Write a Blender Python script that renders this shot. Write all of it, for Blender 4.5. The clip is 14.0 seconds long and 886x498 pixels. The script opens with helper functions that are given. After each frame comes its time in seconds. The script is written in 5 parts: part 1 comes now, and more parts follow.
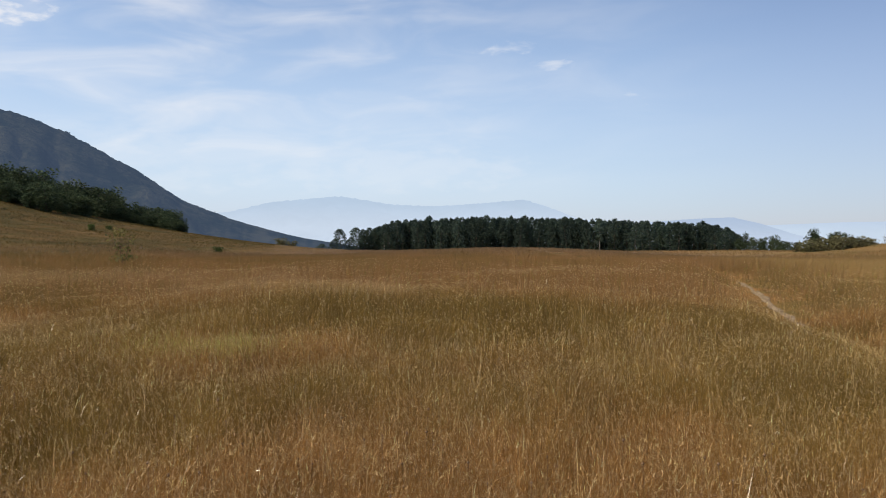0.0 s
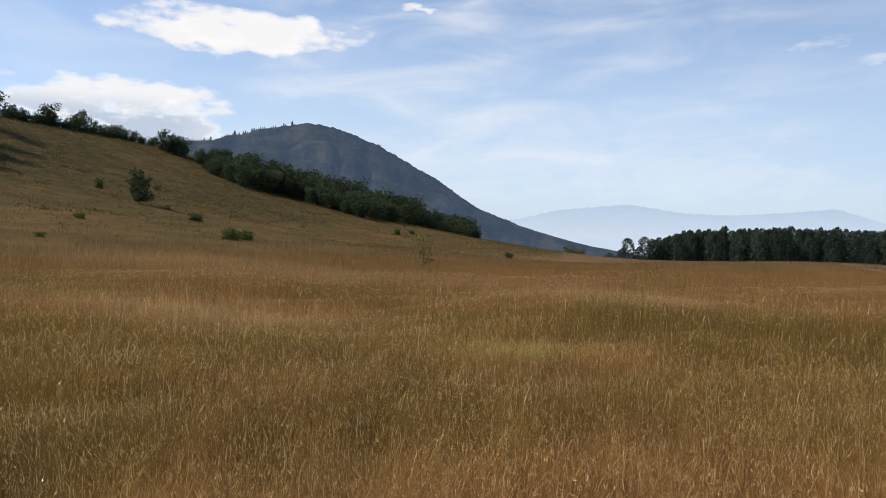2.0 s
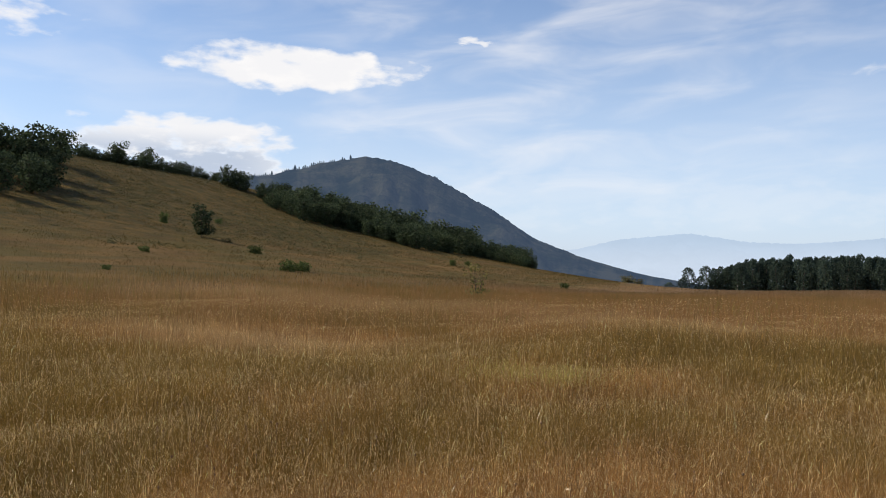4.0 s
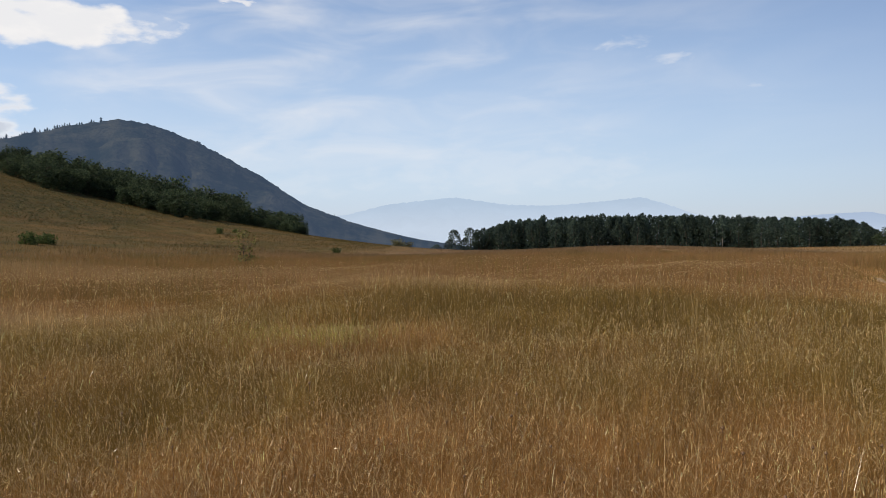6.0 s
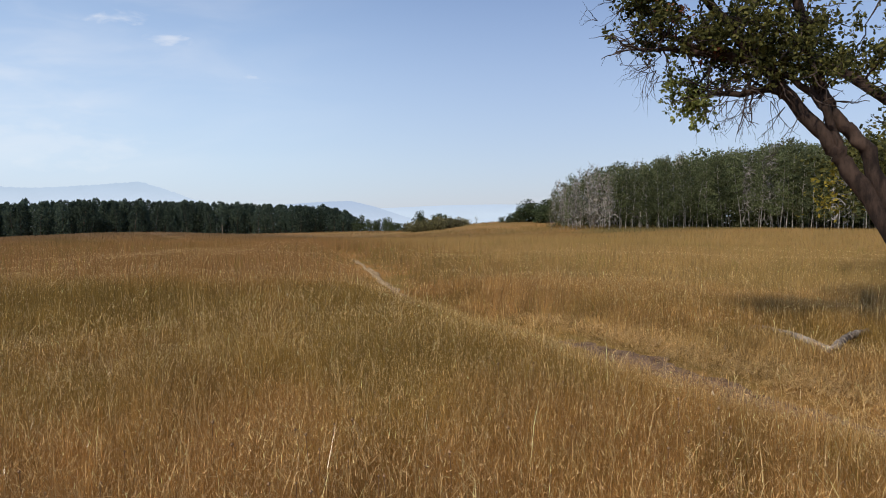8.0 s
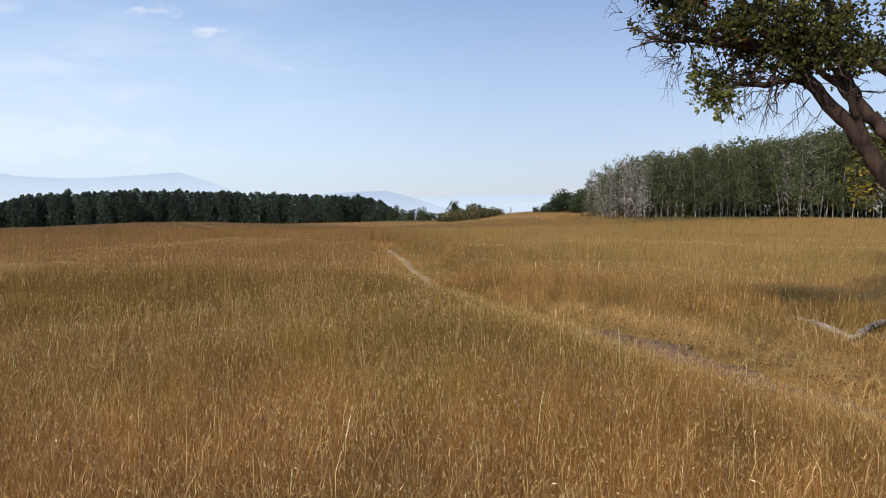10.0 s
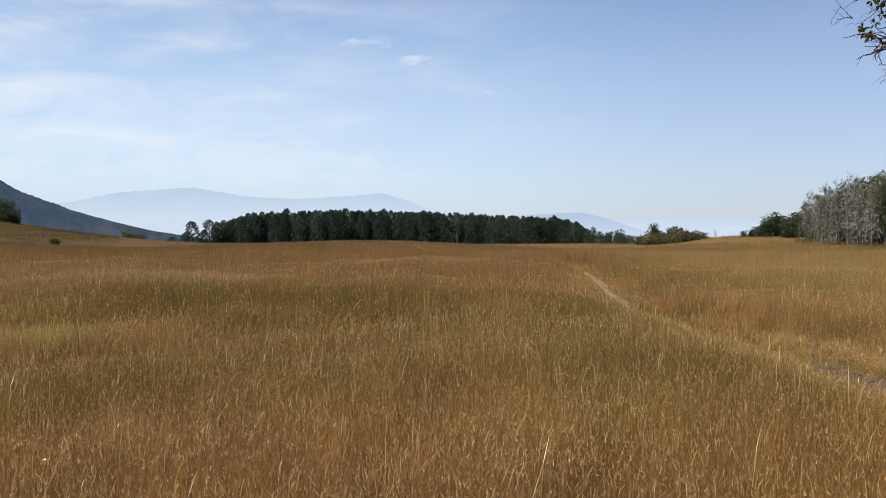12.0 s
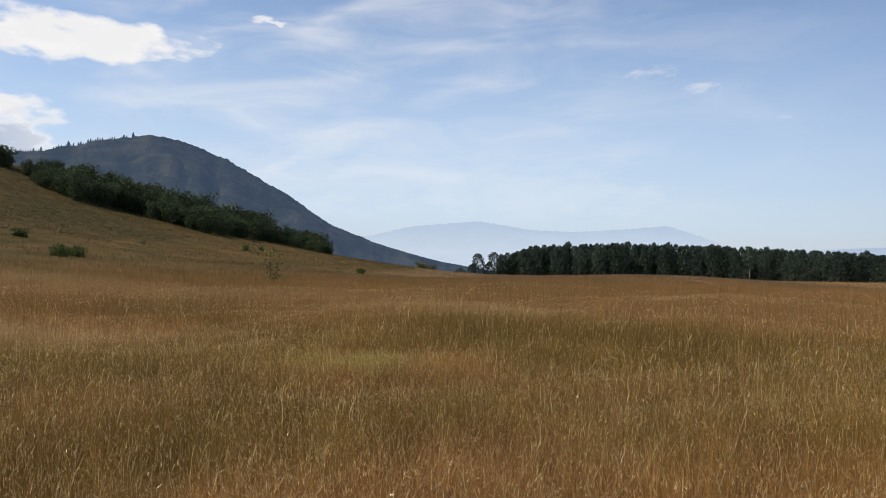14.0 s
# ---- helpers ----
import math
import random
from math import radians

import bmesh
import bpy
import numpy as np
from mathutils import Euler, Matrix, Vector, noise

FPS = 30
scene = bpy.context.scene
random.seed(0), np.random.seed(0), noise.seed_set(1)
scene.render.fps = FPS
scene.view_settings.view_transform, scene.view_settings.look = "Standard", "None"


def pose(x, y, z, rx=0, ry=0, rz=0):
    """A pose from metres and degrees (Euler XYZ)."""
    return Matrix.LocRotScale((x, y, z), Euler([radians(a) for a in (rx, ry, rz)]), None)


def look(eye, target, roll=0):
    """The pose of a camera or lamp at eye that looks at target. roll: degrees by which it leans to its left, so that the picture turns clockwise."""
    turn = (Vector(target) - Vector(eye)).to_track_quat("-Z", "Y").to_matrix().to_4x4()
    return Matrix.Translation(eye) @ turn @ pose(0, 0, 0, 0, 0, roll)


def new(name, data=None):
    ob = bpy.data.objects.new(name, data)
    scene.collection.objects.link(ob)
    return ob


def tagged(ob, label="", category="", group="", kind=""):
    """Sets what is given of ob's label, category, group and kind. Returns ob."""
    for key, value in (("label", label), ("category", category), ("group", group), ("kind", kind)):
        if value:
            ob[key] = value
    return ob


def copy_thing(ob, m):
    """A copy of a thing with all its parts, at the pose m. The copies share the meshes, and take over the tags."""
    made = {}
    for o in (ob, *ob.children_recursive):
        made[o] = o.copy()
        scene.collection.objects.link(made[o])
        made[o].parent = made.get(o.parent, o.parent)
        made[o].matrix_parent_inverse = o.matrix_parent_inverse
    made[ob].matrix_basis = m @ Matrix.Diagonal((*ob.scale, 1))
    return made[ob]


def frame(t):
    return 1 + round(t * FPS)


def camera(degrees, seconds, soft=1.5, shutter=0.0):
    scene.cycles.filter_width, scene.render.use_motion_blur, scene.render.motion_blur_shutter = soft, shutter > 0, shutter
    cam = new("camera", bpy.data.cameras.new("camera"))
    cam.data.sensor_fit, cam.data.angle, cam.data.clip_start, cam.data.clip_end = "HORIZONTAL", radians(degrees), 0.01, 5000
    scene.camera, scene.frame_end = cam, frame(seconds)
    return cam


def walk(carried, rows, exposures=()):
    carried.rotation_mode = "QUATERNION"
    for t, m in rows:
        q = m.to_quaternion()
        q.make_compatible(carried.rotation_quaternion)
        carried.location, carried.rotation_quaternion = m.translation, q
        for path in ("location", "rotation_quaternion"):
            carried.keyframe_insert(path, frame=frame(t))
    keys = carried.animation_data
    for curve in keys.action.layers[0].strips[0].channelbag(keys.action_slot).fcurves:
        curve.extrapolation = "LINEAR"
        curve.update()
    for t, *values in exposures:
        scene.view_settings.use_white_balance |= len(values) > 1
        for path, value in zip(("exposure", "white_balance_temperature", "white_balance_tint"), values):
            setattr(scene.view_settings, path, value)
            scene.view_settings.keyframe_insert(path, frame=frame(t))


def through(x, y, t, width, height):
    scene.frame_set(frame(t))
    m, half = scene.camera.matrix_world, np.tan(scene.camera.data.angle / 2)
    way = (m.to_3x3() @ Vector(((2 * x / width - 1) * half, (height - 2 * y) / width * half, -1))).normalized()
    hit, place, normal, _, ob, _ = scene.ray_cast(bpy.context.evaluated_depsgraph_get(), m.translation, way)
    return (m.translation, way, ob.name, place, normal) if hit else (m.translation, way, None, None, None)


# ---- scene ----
cam = camera(58.5, 14.0, soft=1.0, shutter=0.06)
EYE = 1.6
# seconds, metres from the first eye, yaw, pitch, roll
ROWS = [
    (0.0, -0.000, -0.000, 0.000, 0.00, -1.25, -0.00),
    (0.5, 0.004, -0.207, 0.022, 12.59, -0.55, -0.61),
    (1.0, -0.022, -0.188, 0.012, 15.28, -0.33, -1.50),
    (1.5, -0.088, -0.146, 0.024, 17.30, -1.21, -0.76),
    (2.0, -0.138, -0.113, 0.044, 20.56, -0.89, -1.21),
    (2.2, -0.118, -0.130, 0.045, 23.19, -1.30, -2.05),
    (2.6, -0.076, -0.141, 0.041, 26.64, -1.25, -2.35),
    (3.0, 0.007, -0.151, 0.027, 27.88, -0.63, -2.10),
    (3.4, 0.102, -0.163, 0.009, 27.42, 0.23, -1.56),
    (3.8, 0.180, -0.176, -0.013, 25.80, 1.02, -1.01),
    (4.3, 0.212, -0.197, -0.040, 22.92, 1.41, -0.70),
    (4.5, 0.183, -0.228, -0.073, 21.57, 1.29, -0.77),
    (5.0, 0.146, -0.141, -0.105, 16.75, 1.46, -0.16),
    (5.5, 0.151, 0.014, -0.084, 13.88, -0.30, -0.23),
    (6.0, 0.154, 0.131, -0.116, 8.28, -1.17, 0.77),
    (6.5, 0.165, 0.139, -0.077, -1.60, -1.32, 1.28),
    (7.0, 0.229, 0.214, -0.085, -11.59, -2.42, 1.68),
    (7.5, 0.235, 0.182, -0.090, -21.90, -2.36, 0.40),
    (7.7, 0.228, 0.205, -0.083, -24.32, -2.45, 0.38),
    (8.1, 0.222, 0.190, -0.080, -27.03, -2.58, 0.36),
    (8.5, 0.215, 0.135, -0.079, -27.13, -2.79, 0.29),
    (8.9, 0.208, 0.063, -0.080, -25.85, -3.11, 0.29),
    (9.3, 0.204, -0.003, -0.080, -24.31, -3.36, 0.30),
    (9.8, 0.203, -0.041, -0.079, -23.82, -3.41, 0.36),
    (10.0, 0.208, -0.040, -0.076, -24.24, -3.26, 0.45),
    (10.5, 0.196, -0.022, -0.078, -19.98, -3.17, 0.41),
    (11.0, 0.181, -0.034, -0.085, -15.01, -3.09, 0.20),
    (11.5, 0.220, 0.044, -0.095, -11.51, -2.31, -0.18),
    (12.0, 0.209, 0.046, -0.095, -10.13, -1.69, -0.29),
    (12.5, 0.200, 0.045, -0.089, -6.52, -0.85, -0.16),
    (13.0, 0.205, 0.061, -0.089, 0.48, -0.72, -0.57),
    (13.5, 0.072, 0.312, -0.070, 6.28, -1.28, -1.25),
    (14.0, -0.055, 0.269, -0.061, 9.97, 0.49, -0.92),
]
# how the clip's camera brightens and darkens its picture, in stops
EXPOSURES = [(0.0, 0.16), (1.0, 0.16), (1.5, 0.25), (2.2, 0.20), (4.5, 0.20), (5.5, 0.08), (6.0, 0.08), (6.5, 0.13), (7.5, 0.17), (9.8, 0.36), (10.5, 0.34), (12.0, 0.26), (12.5, 0.14), (13.0, 0.13), (13.5, 0.10), (14.0, 0.12)]
walk(cam, [(t, pose(x, y, EYE + z, 90 + pitch, roll, yaw)) for t, x, y, z, yaw, pitch, roll in ROWS], [(t, e, 6800, 11) for t, e in EXPOSURES])

# ---- world and sun ----
SUN_AZ, SUN_EL = 113.0, 46.0  # degrees to the left of straight ahead, degrees up
NT = None


def node(kind, **kw):
    n = NT.nodes.new(kind)
    for key, value in kw.items():
        n.inputs[int(key[1:])].default_value = value
    return n


def plug(value, socket):
    if isinstance(value, (int, float)):
        socket.default_value = value
    elif isinstance(value, tuple):
        socket.default_value = value
    else:
        NT.links.new(value, socket)


def mth(op, a, b=0.0, c=0.0, clamp=False):
    n = NT.nodes.new("ShaderNodeMath")
    n.operation, n.use_clamp = op, clamp
    plug(a, n.inputs[0]), plug(b, n.inputs[1]), plug(c, n.inputs[2])
    return n.outputs[0]


def mixc(fac, a, b, blend="MIX", clamp=False):
    n = NT.nodes.new("ShaderNodeMix")
    n.data_type, n.blend_type, n.clamp_result = "RGBA", blend, clamp
    plug(fac, n.inputs[0]), plug(a, n.inputs[6]), plug(b, n.inputs[7])
    return n.outputs[2]


def ramp(fac, *stops):
    n = NT.nodes.new("ShaderNodeValToRGB")
    e = n.color_ramp.elements
    while len(e) < len(stops):
        e.new(0.5)
    for el, (p, c) in zip(e, stops):
        el.position = p
        el.color = (c, c, c, 1) if isinstance(c, (int, float)) else (*c, 1)
    plug(fac, n.inputs[0])
    return n.outputs[0]


def combine(x, y, z):
    n = NT.nodes.new("ShaderNodeCombineXYZ")
    plug(x, n.inputs[0]), plug(y, n.inputs[1]), plug(z, n.inputs[2])
    return n.outputs[0]


def noise_tex(vec, scale, detail=4.0, rough=0.55, distort=0.0):
    n = NT.nodes.new("ShaderNodeTexNoise")
    n.inputs["Scale"].default_value, n.inputs["Detail"].default_value = scale, detail
    n.inputs["Roughness"].default_value, n.inputs["Distortion"].default_value = rough, distort
    if vec is not None:
        NT.links.new(vec, n.inputs["Vector"])
    return n.outputs["Fac"]


def smooth(v, lo, hi):
    n = NT.nodes.new("ShaderNodeMapRange")
    n.interpolation_type = "SMOOTHSTEP"
    plug(v, n.inputs[0]), plug(lo, n.inputs[1]), plug(hi, n.inputs[2])
    return n.outputs[0]


world = bpy.data.worlds.new("sky")
scene.world = world
world.use_nodes = True
NT = world.node_tree
NT.nodes.clear()
sky = NT.nodes.new("ShaderNodeTexSky")
sky.sky_type, sky.sun_disc = "NISHITA", False
sky.sun_elevation, sky.sun_rotation = radians(SUN_EL), radians(-SUN_AZ)
sky.altitude, sky.air_density, sky.dust_density, sky.ozone_density = 1800, 1.0, 0.8, 2.0
tc = NT.nodes.new("ShaderNodeTexCoord")
sep = NT.nodes.new("ShaderNodeSeparateXYZ")
NT.links.new(tc.outputs["Generated"], sep.inputs[0])
az = mth("MULTIPLY", mth("ARCTAN2", mth("MULTIPLY", sep.outputs[0], -1.0), sep.outputs[1]), 57.29578)
el = mth("MULTIPLY", mth("ARCSINE", sep.outputs[2]), 57.29578)
puff = noise_tex(combine(mth("MULTIPLY", az, 0.22), mth("MULTIPLY", el, 0.5), 0.0), 1.6, 5.0, 0.5)
wisp = noise_tex(combine(mth("MULTIPLY", mth("ADD", az, mth("MULTIPLY", el, 0.7)), 0.095), mth("MULTIPLY", el, 0.33), 3.0), 1.3, 4.0, 0.5, 0.5)
shred = noise_tex(combine(mth("MULTIPLY", mth("ADD", az, mth("MULTIPLY", el, 0.6)), 0.55), mth("MULTIPLY", el, 1.3), 5.0), 1.0, 3.5, 0.5, 0.5)
# clouds: azimuth, elevation, half width, half height, density, raggedness
CLOUDS = [
    (35.5, 13.8, 10.3, 2.1, 1.0, 0.9), (43.0, 8.3, 9.0, 2.5, 0.97, 0.9), (40.0, 6.6, 7.0, 1.3, 0.95, 0.9),
    (30.5, 9.3, 4.5, 0.8, 0.4, 2.6), (22.6, 9.9, 5.5, 0.7, 0.34, 2.8), (22.7, 16.0, 1.9, 0.55, 0.85, 1.8),
    (13.2, 13.4, 3.2, 1.3, 0.36, 3.0), (8.2, 10.6, 4.0, 0.8, 0.3, 3.0), (2.6, 9.6, 3.0, 0.6, 0.28, 3.0),
    (-4.6, 12.95, 2.3, 0.65, 0.42, 2.4), (-2.4, 12.7, 1.4, 0.35, 0.3, 2.4), (-7.8, 11.7, 2.5, 0.5, 0.42, 2.4), (-13.4, 9.1, 0.9, 0.7, 0.22, 4.5),
    (20.0, 5.2, 13.0, 3.4, 0.18, 1.2), (4.0, 4.6, 14.0, 2.6, 0.2, 1.2), (60.0, 16.0, 10.0, 3.0, 0.9, 1.6),
]
cover = 0.0
for a, e, w, h, dens, rag in CLOUDS:
    dx = mth("DIVIDE", mth("SUBTRACT", az, a), w)
    dy = mth("DIVIDE", mth("SUBTRACT", el, e), h)
    d2 = mth("ADD", mth("MULTIPLY", dx, dx), mth("MULTIPLY", dy, dy))
    field = shred if w < 2.6 else wisp if rag > 2.0 else puff
    v = mth("ADD", mth("SUBTRACT", 0.75, d2), mth("MULTIPLY", mth("SUBTRACT", field, 0.5), rag * 2.2))
    m = mth("MULTIPLY", smooth(v, 0.0, 0.55 if rag < 1.0 else 0.9 if rag < 2.0 else 1.6 if w > 2.6 else 2.0), dens)
    cover = mth("MAXIMUM", cover, m)
cirrus = mth("MULTIPLY", smooth(wisp, 0.33, 0.85), smooth(az, -26.0, 20.0))
cirrus = mth("MULTIPLY", mth("MULTIPLY", cirrus, 0.58), mth("MULTIPLY", smooth(el, 1.0, 6.0), mth("SUBTRACT", 1.0, mth("MULTIPLY", smooth(az, 27.0, 38.0), 0.6))))
cover = mth("MAXIMUM", cover, cirrus)
body = noise_tex(combine(mth("MULTIPLY", az, 0.25), mth("MULTIPLY", el, 0.6), 9.0), 1.1, 5.0, 0.6)
grey = mth("MULTIPLY", smooth(body, 0.68, 0.46), mth("MULTIPLY", smooth(cover, 0.55, 0.95), mth("ADD", 0.12, mth("MULTIPLY", mth("MULTIPLY", smooth(el, 9.4, 7.4), smooth(az, 33.0, 40.0)), 0.8))))
cloud_col = mixc(grey, (5.7, 5.8, 6.0, 1), (2.9, 3.5, 4.5, 1))
haze = mth("MULTIPLY", smooth(el, 22.0, -1.0), 0.83)
haze = mth("MULTIPLY", haze, mth("ADD", 0.85, mth("MULTIPLY", smooth(az, -45.0, 15.0), 0.15)))
haze = mth("MULTIPLY", haze, mth("SUBTRACT", 1.0, mth("MULTIPLY", smooth(az, 30.0, 45.0), 0.3)))
air = mixc(smooth(el, 4.0, -0.5), (3.35, 4.12, 5.2, 1), (3.0, 3.62, 4.75, 1))
skyc = mixc(haze, sky.outputs[0], air)
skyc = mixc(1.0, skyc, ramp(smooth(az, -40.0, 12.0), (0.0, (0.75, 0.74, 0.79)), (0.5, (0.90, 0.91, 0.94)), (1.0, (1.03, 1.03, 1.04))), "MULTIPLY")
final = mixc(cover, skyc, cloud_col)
bg = NT.nodes.new("ShaderNodeBackground")
NT.links.new(final, bg.inputs[0])
bg.inputs[1].default_value = 0.145
out = NT.nodes.new("ShaderNodeOutputWorld")
NT.links.new(bg.outputs[0], out.inputs[0])

sun = new("sun", bpy.data.lights.new("sun", "SUN"))
sun.data.energy, sun.data.angle, sun.data.color = 3.4, radians(0.6), (1.0, 0.93, 0.82)
sa, se = radians(SUN_AZ), radians(SUN_EL)
sun.matrix_world = look((0, 0, 50), (0 + 40 * math.sin(sa) * math.cos(se), 0 - 40 * math.cos(sa) * math.cos(se), 50 - 40 * math.sin(se)))


# ---- materials ----
def material(name):
    global NT
    m = bpy.data.materials.new(name)
    m.use_nodes = True
    NT = m.node_tree
    NT.nodes.clear()
    return m


def finish(shader):
    o = NT.nodes.new("ShaderNodeOutputMaterial")
    NT.links.new(shader, o.inputs[0])


def principled(color, rough=0.8, bump=None, bump_dist=0.02, spec=0.3, bump_strength=0.6):
    p = NT.nodes.new("ShaderNodeBsdfPrincipled")
    plug(color, p.inputs["Base Color"]), plug(rough, p.inputs["Roughness"])
    p.inputs["Specular IOR Level"].default_value = spec
    if bump is not None:
        b = NT.nodes.new("ShaderNodeBump")
        b.inputs["Distance"].default_value, b.inputs["Strength"].default_value = bump_dist, bump_strength
        plug(bump, b.inputs["Height"])
        NT.links.new(b.outputs[0], p.inputs["Normal"])
    return p.outputs[0]


def mix_shader(fac, a, b):
    n = NT.nodes.new("ShaderNodeMixShader")
    plug(fac, n.inputs[0])
    NT.links.new(a, n.inputs[1]), NT.links.new(b, n.inputs[2])
    return n.outputs[0]


def position():
    return NT.nodes.new("ShaderNodeNewGeometry").outputs["Position"]


def island():
    return NT.nodes.new("ShaderNodeNewGeometry").outputs["Random Per Island"]


def obj_random():
    return NT.nodes.new("ShaderNodeObjectInfo").outputs["Random"]


def attr(name):
    n = NT.nodes.new("ShaderNodeAttribute")
    n.attribute_name = name
    return n.outputs["Fac"]


def translucent(color):
    n = NT.nodes.new("ShaderNodeBsdfTranslucent")
    plug(color, n.inputs[0])
    return n.outputs[0]


def drift(px, py, cx, cy, wx, wy):
    """A soft round patch of the meadow, 1 in its middle."""
    dx, dy = mth("DIVIDE", mth("SUBTRACT", px, cx), wx), mth("DIVIDE", mth("SUBTRACT", py, cy), wy)
    return mth("EXPONENT", mth("MULTIPLY", mth("ADD", mth("MULTIPLY", dx, dx), mth("MULTIPLY", dy, dy)), -1.0))


def patches():
    """Meadow tint by place: 0 russet, 1 olive."""
    p = position()
    sp = NT.nodes.new("ShaderNodeSeparateXYZ")
    NT.links.new(p, sp.inputs[0])
    px, py = sp.outputs[0], sp.outputs[1]
    big = noise_tex(p, 0.13, 3.0, 0.5)
    mid = noise_tex(p, 0.6, 4.0, 0.6)
    small = noise_tex(p, 2.6, 3.0, 0.6)
    v = mth("ADD", mth("ADD", mth("MULTIPLY", big, 0.5), mth("MULTIPLY", mid, 0.3)), mth("MULTIPLY", small, 0.2))
    v = mth("ADD", v, mth("MULTIPLY", drift(px, py, 1.0, 11.8, 6.5, 3.2), 0.08))
    v = mth("ADD", v, mth("MULTIPLY", drift(px, py, -6.5, 7.2, 3.0, 1.6), 0.06))
    v = mth("ADD", v, mth("MULTIPLY", drift(px, py, 3.3, 5.0, 1.5, 2.0), 0.03))
    v = mth("ADD", v, mth("MULTIPLY", drift(px, py, -4.3, 3.8, 1.8, 1.5), 0.08))
    v = mth("ADD", v, mth("MULTIPLY", drift(px, py, -1.5, 5.6, 1.6, 1.3), 0.05))
    v = mth("SUBTRACT", v, mth("MULTIPLY", drift(px, py, -5.0, 24.0, 12.0, 6.0), 0.11))
    v = mth("SUBTRACT", v, mth("MULTIPLY", drift(px, py, 14.0, 45.0, 12.0, 22.0), 0.06))
    v = mth("SUBTRACT", v, mth("MULTIPLY", drift(px, py, 0.5, 3.6, 4.5, 1.5), 0.03))
    return smooth(v, 0.445, 0.56)


def bleached(px, py):
    """Where the tops have bleached pale: a few drifts across the meadow."""
    v = mth("MULTIPLY", drift(px, py, -2.2, 18.0, 1.5, 2.6), 0.75)
    v = mth("MAXIMUM", v, mth("MULTIPLY", drift(px, py, -4.6, 20.0, 1.8, 2.2), 0.45))
    v = mth("MAXIMUM", v, mth("MULTIPLY", drift(px, py, -8.2, 10.4, 2.6, 1.3), 0.7))
    v = mth("MAXIMUM", v, mth("MULTIPLY", drift(px, py, -13.0, 25.0, 6.0, 3.0), 0.45))
    return mth("MAXIMUM", v, mth("MULTIPLY", drift(px, py, -25.0, 30.0, 5.0, 6.0), 0.5))


def path_side(px, py):
    """Metres to the right of the footpath's line."""
    return mth("SUBTRACT", px, mth("ADD", 5.0, mth("MULTIPLY", mth("MAXIMUM", mth("SUBTRACT", py, 8.0), 0.0), 0.26)))


def shaded_aspen_floor(px, py):
    """The short olive growth at the feet of the aspens, darkened to paint in their shade."""
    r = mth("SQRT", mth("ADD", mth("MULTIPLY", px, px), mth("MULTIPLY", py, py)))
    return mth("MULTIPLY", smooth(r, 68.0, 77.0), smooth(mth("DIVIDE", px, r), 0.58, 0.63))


def far_fade(px, py):
    """A duller brown tint by distance, towards the meadow's far crest, weaker to the right."""
    r = mth("SQRT", mth("ADD", mth("MULTIPLY", px, px), mth("MULTIPLY", py, py)))
    return mth("MULTIPLY", mth("MULTIPLY", smooth(r, 48.0, 105.0), 0.75), mth("SUBTRACT", 1.0, mth("MULTIPLY", smooth(px, 22.0, 48.0), 0.7)))


def grass_material(name, low_a, low_b, top_a, top_b, through=0.35, rough=0.55, spec=0.25, straw=0.0, vary=1.0):
    m = material(name)
    t = patches()
    r = island()
    low = mixc(t, (*low_a, 1), (*low_b, 1))
    top = mixc(t, (*top_a, 1), (*top_b, 1))
    c = mixc(attr("along"), low, top)
    sp = NT.nodes.new("ShaderNodeSeparateXYZ")
    NT.links.new(position(), sp.inputs[0])
    px, py = sp.outputs[0], sp.outputs[1]
    # beyond the path the grass is paler straw
    side = path_side(px, py)
    rr = mth("SQRT", mth("ADD", mth("MULTIPLY", px, px), mth("MULTIPLY", py, py)))
    if straw:
        c = mixc(mth("MULTIPLY", mth("MULTIPLY", smooth(side, 0.0, 7.0), mth("SUBTRACT", 1.0, mth("MULTIPLY", smooth(rr, 50.0, 95.0), 0.75))), straw), c, (0.46, 0.315, 0.115, 1))
        c = mixc(mth("MULTIPLY", drift(side, py, 0.9, 6.5, 1.3, 4.5), 0.45), c, (0.58, 0.39, 0.17, 1))
        c = mixc(bleached(px, py), c, (0.60, 0.42, 0.21, 1))
        c = mixc(mth("MULTIPLY", shaded_aspen_floor(px, py), 0.75), c, (0.16, 0.14, 0.05, 1))
    c = mixc(far_fade(px, py), c, (0.21, 0.135, 0.075, 1))
    even = mth("MULTIPLY", mth("SUBTRACT", 1.0, mth("MULTIPLY", smooth(rr, 12.0, 45.0), 0.8)), vary)
    c = mixc(even, c, ramp(r, (0.0, (0.46, 0.42, 0.39)), (0.3, (0.78, 0.76, 0.72)), (0.55, (1.0, 1.02, 1.0)), (0.8, (1.2, 1.14, 1.10)), (0.93, (1.4, 1.36, 1.30)), (1.0, (1.9, 1.85, 1.8))), "MULTIPLY", True)
    mott = noise_tex(combine(mth("MULTIPLY", px, 1.0), mth("MULTIPLY", py, 0.7), 0.0), 0.9, 4.0, 0.7)
    c = mixc(1.0, c, ramp(mott, (0.3, (0.80, 0.80, 0.78)), (0.5, (1.0, 1.0, 1.0)), (0.7, (1.22, 1.2, 1.2))), "MULTIPLY", True)
    c = mixc(even, c, ramp(attr("tone"), (0.0, (0.66, 0.64, 0.60)), (0.5, (1.0, 1.0, 1.0)), (1.0, (1.3, 1.3, 1.3))), "MULTIPLY", True)
    s = principled(c, rough, spec=spec)
    finish(mix_shader(through, s, translucent(c)))
    return m


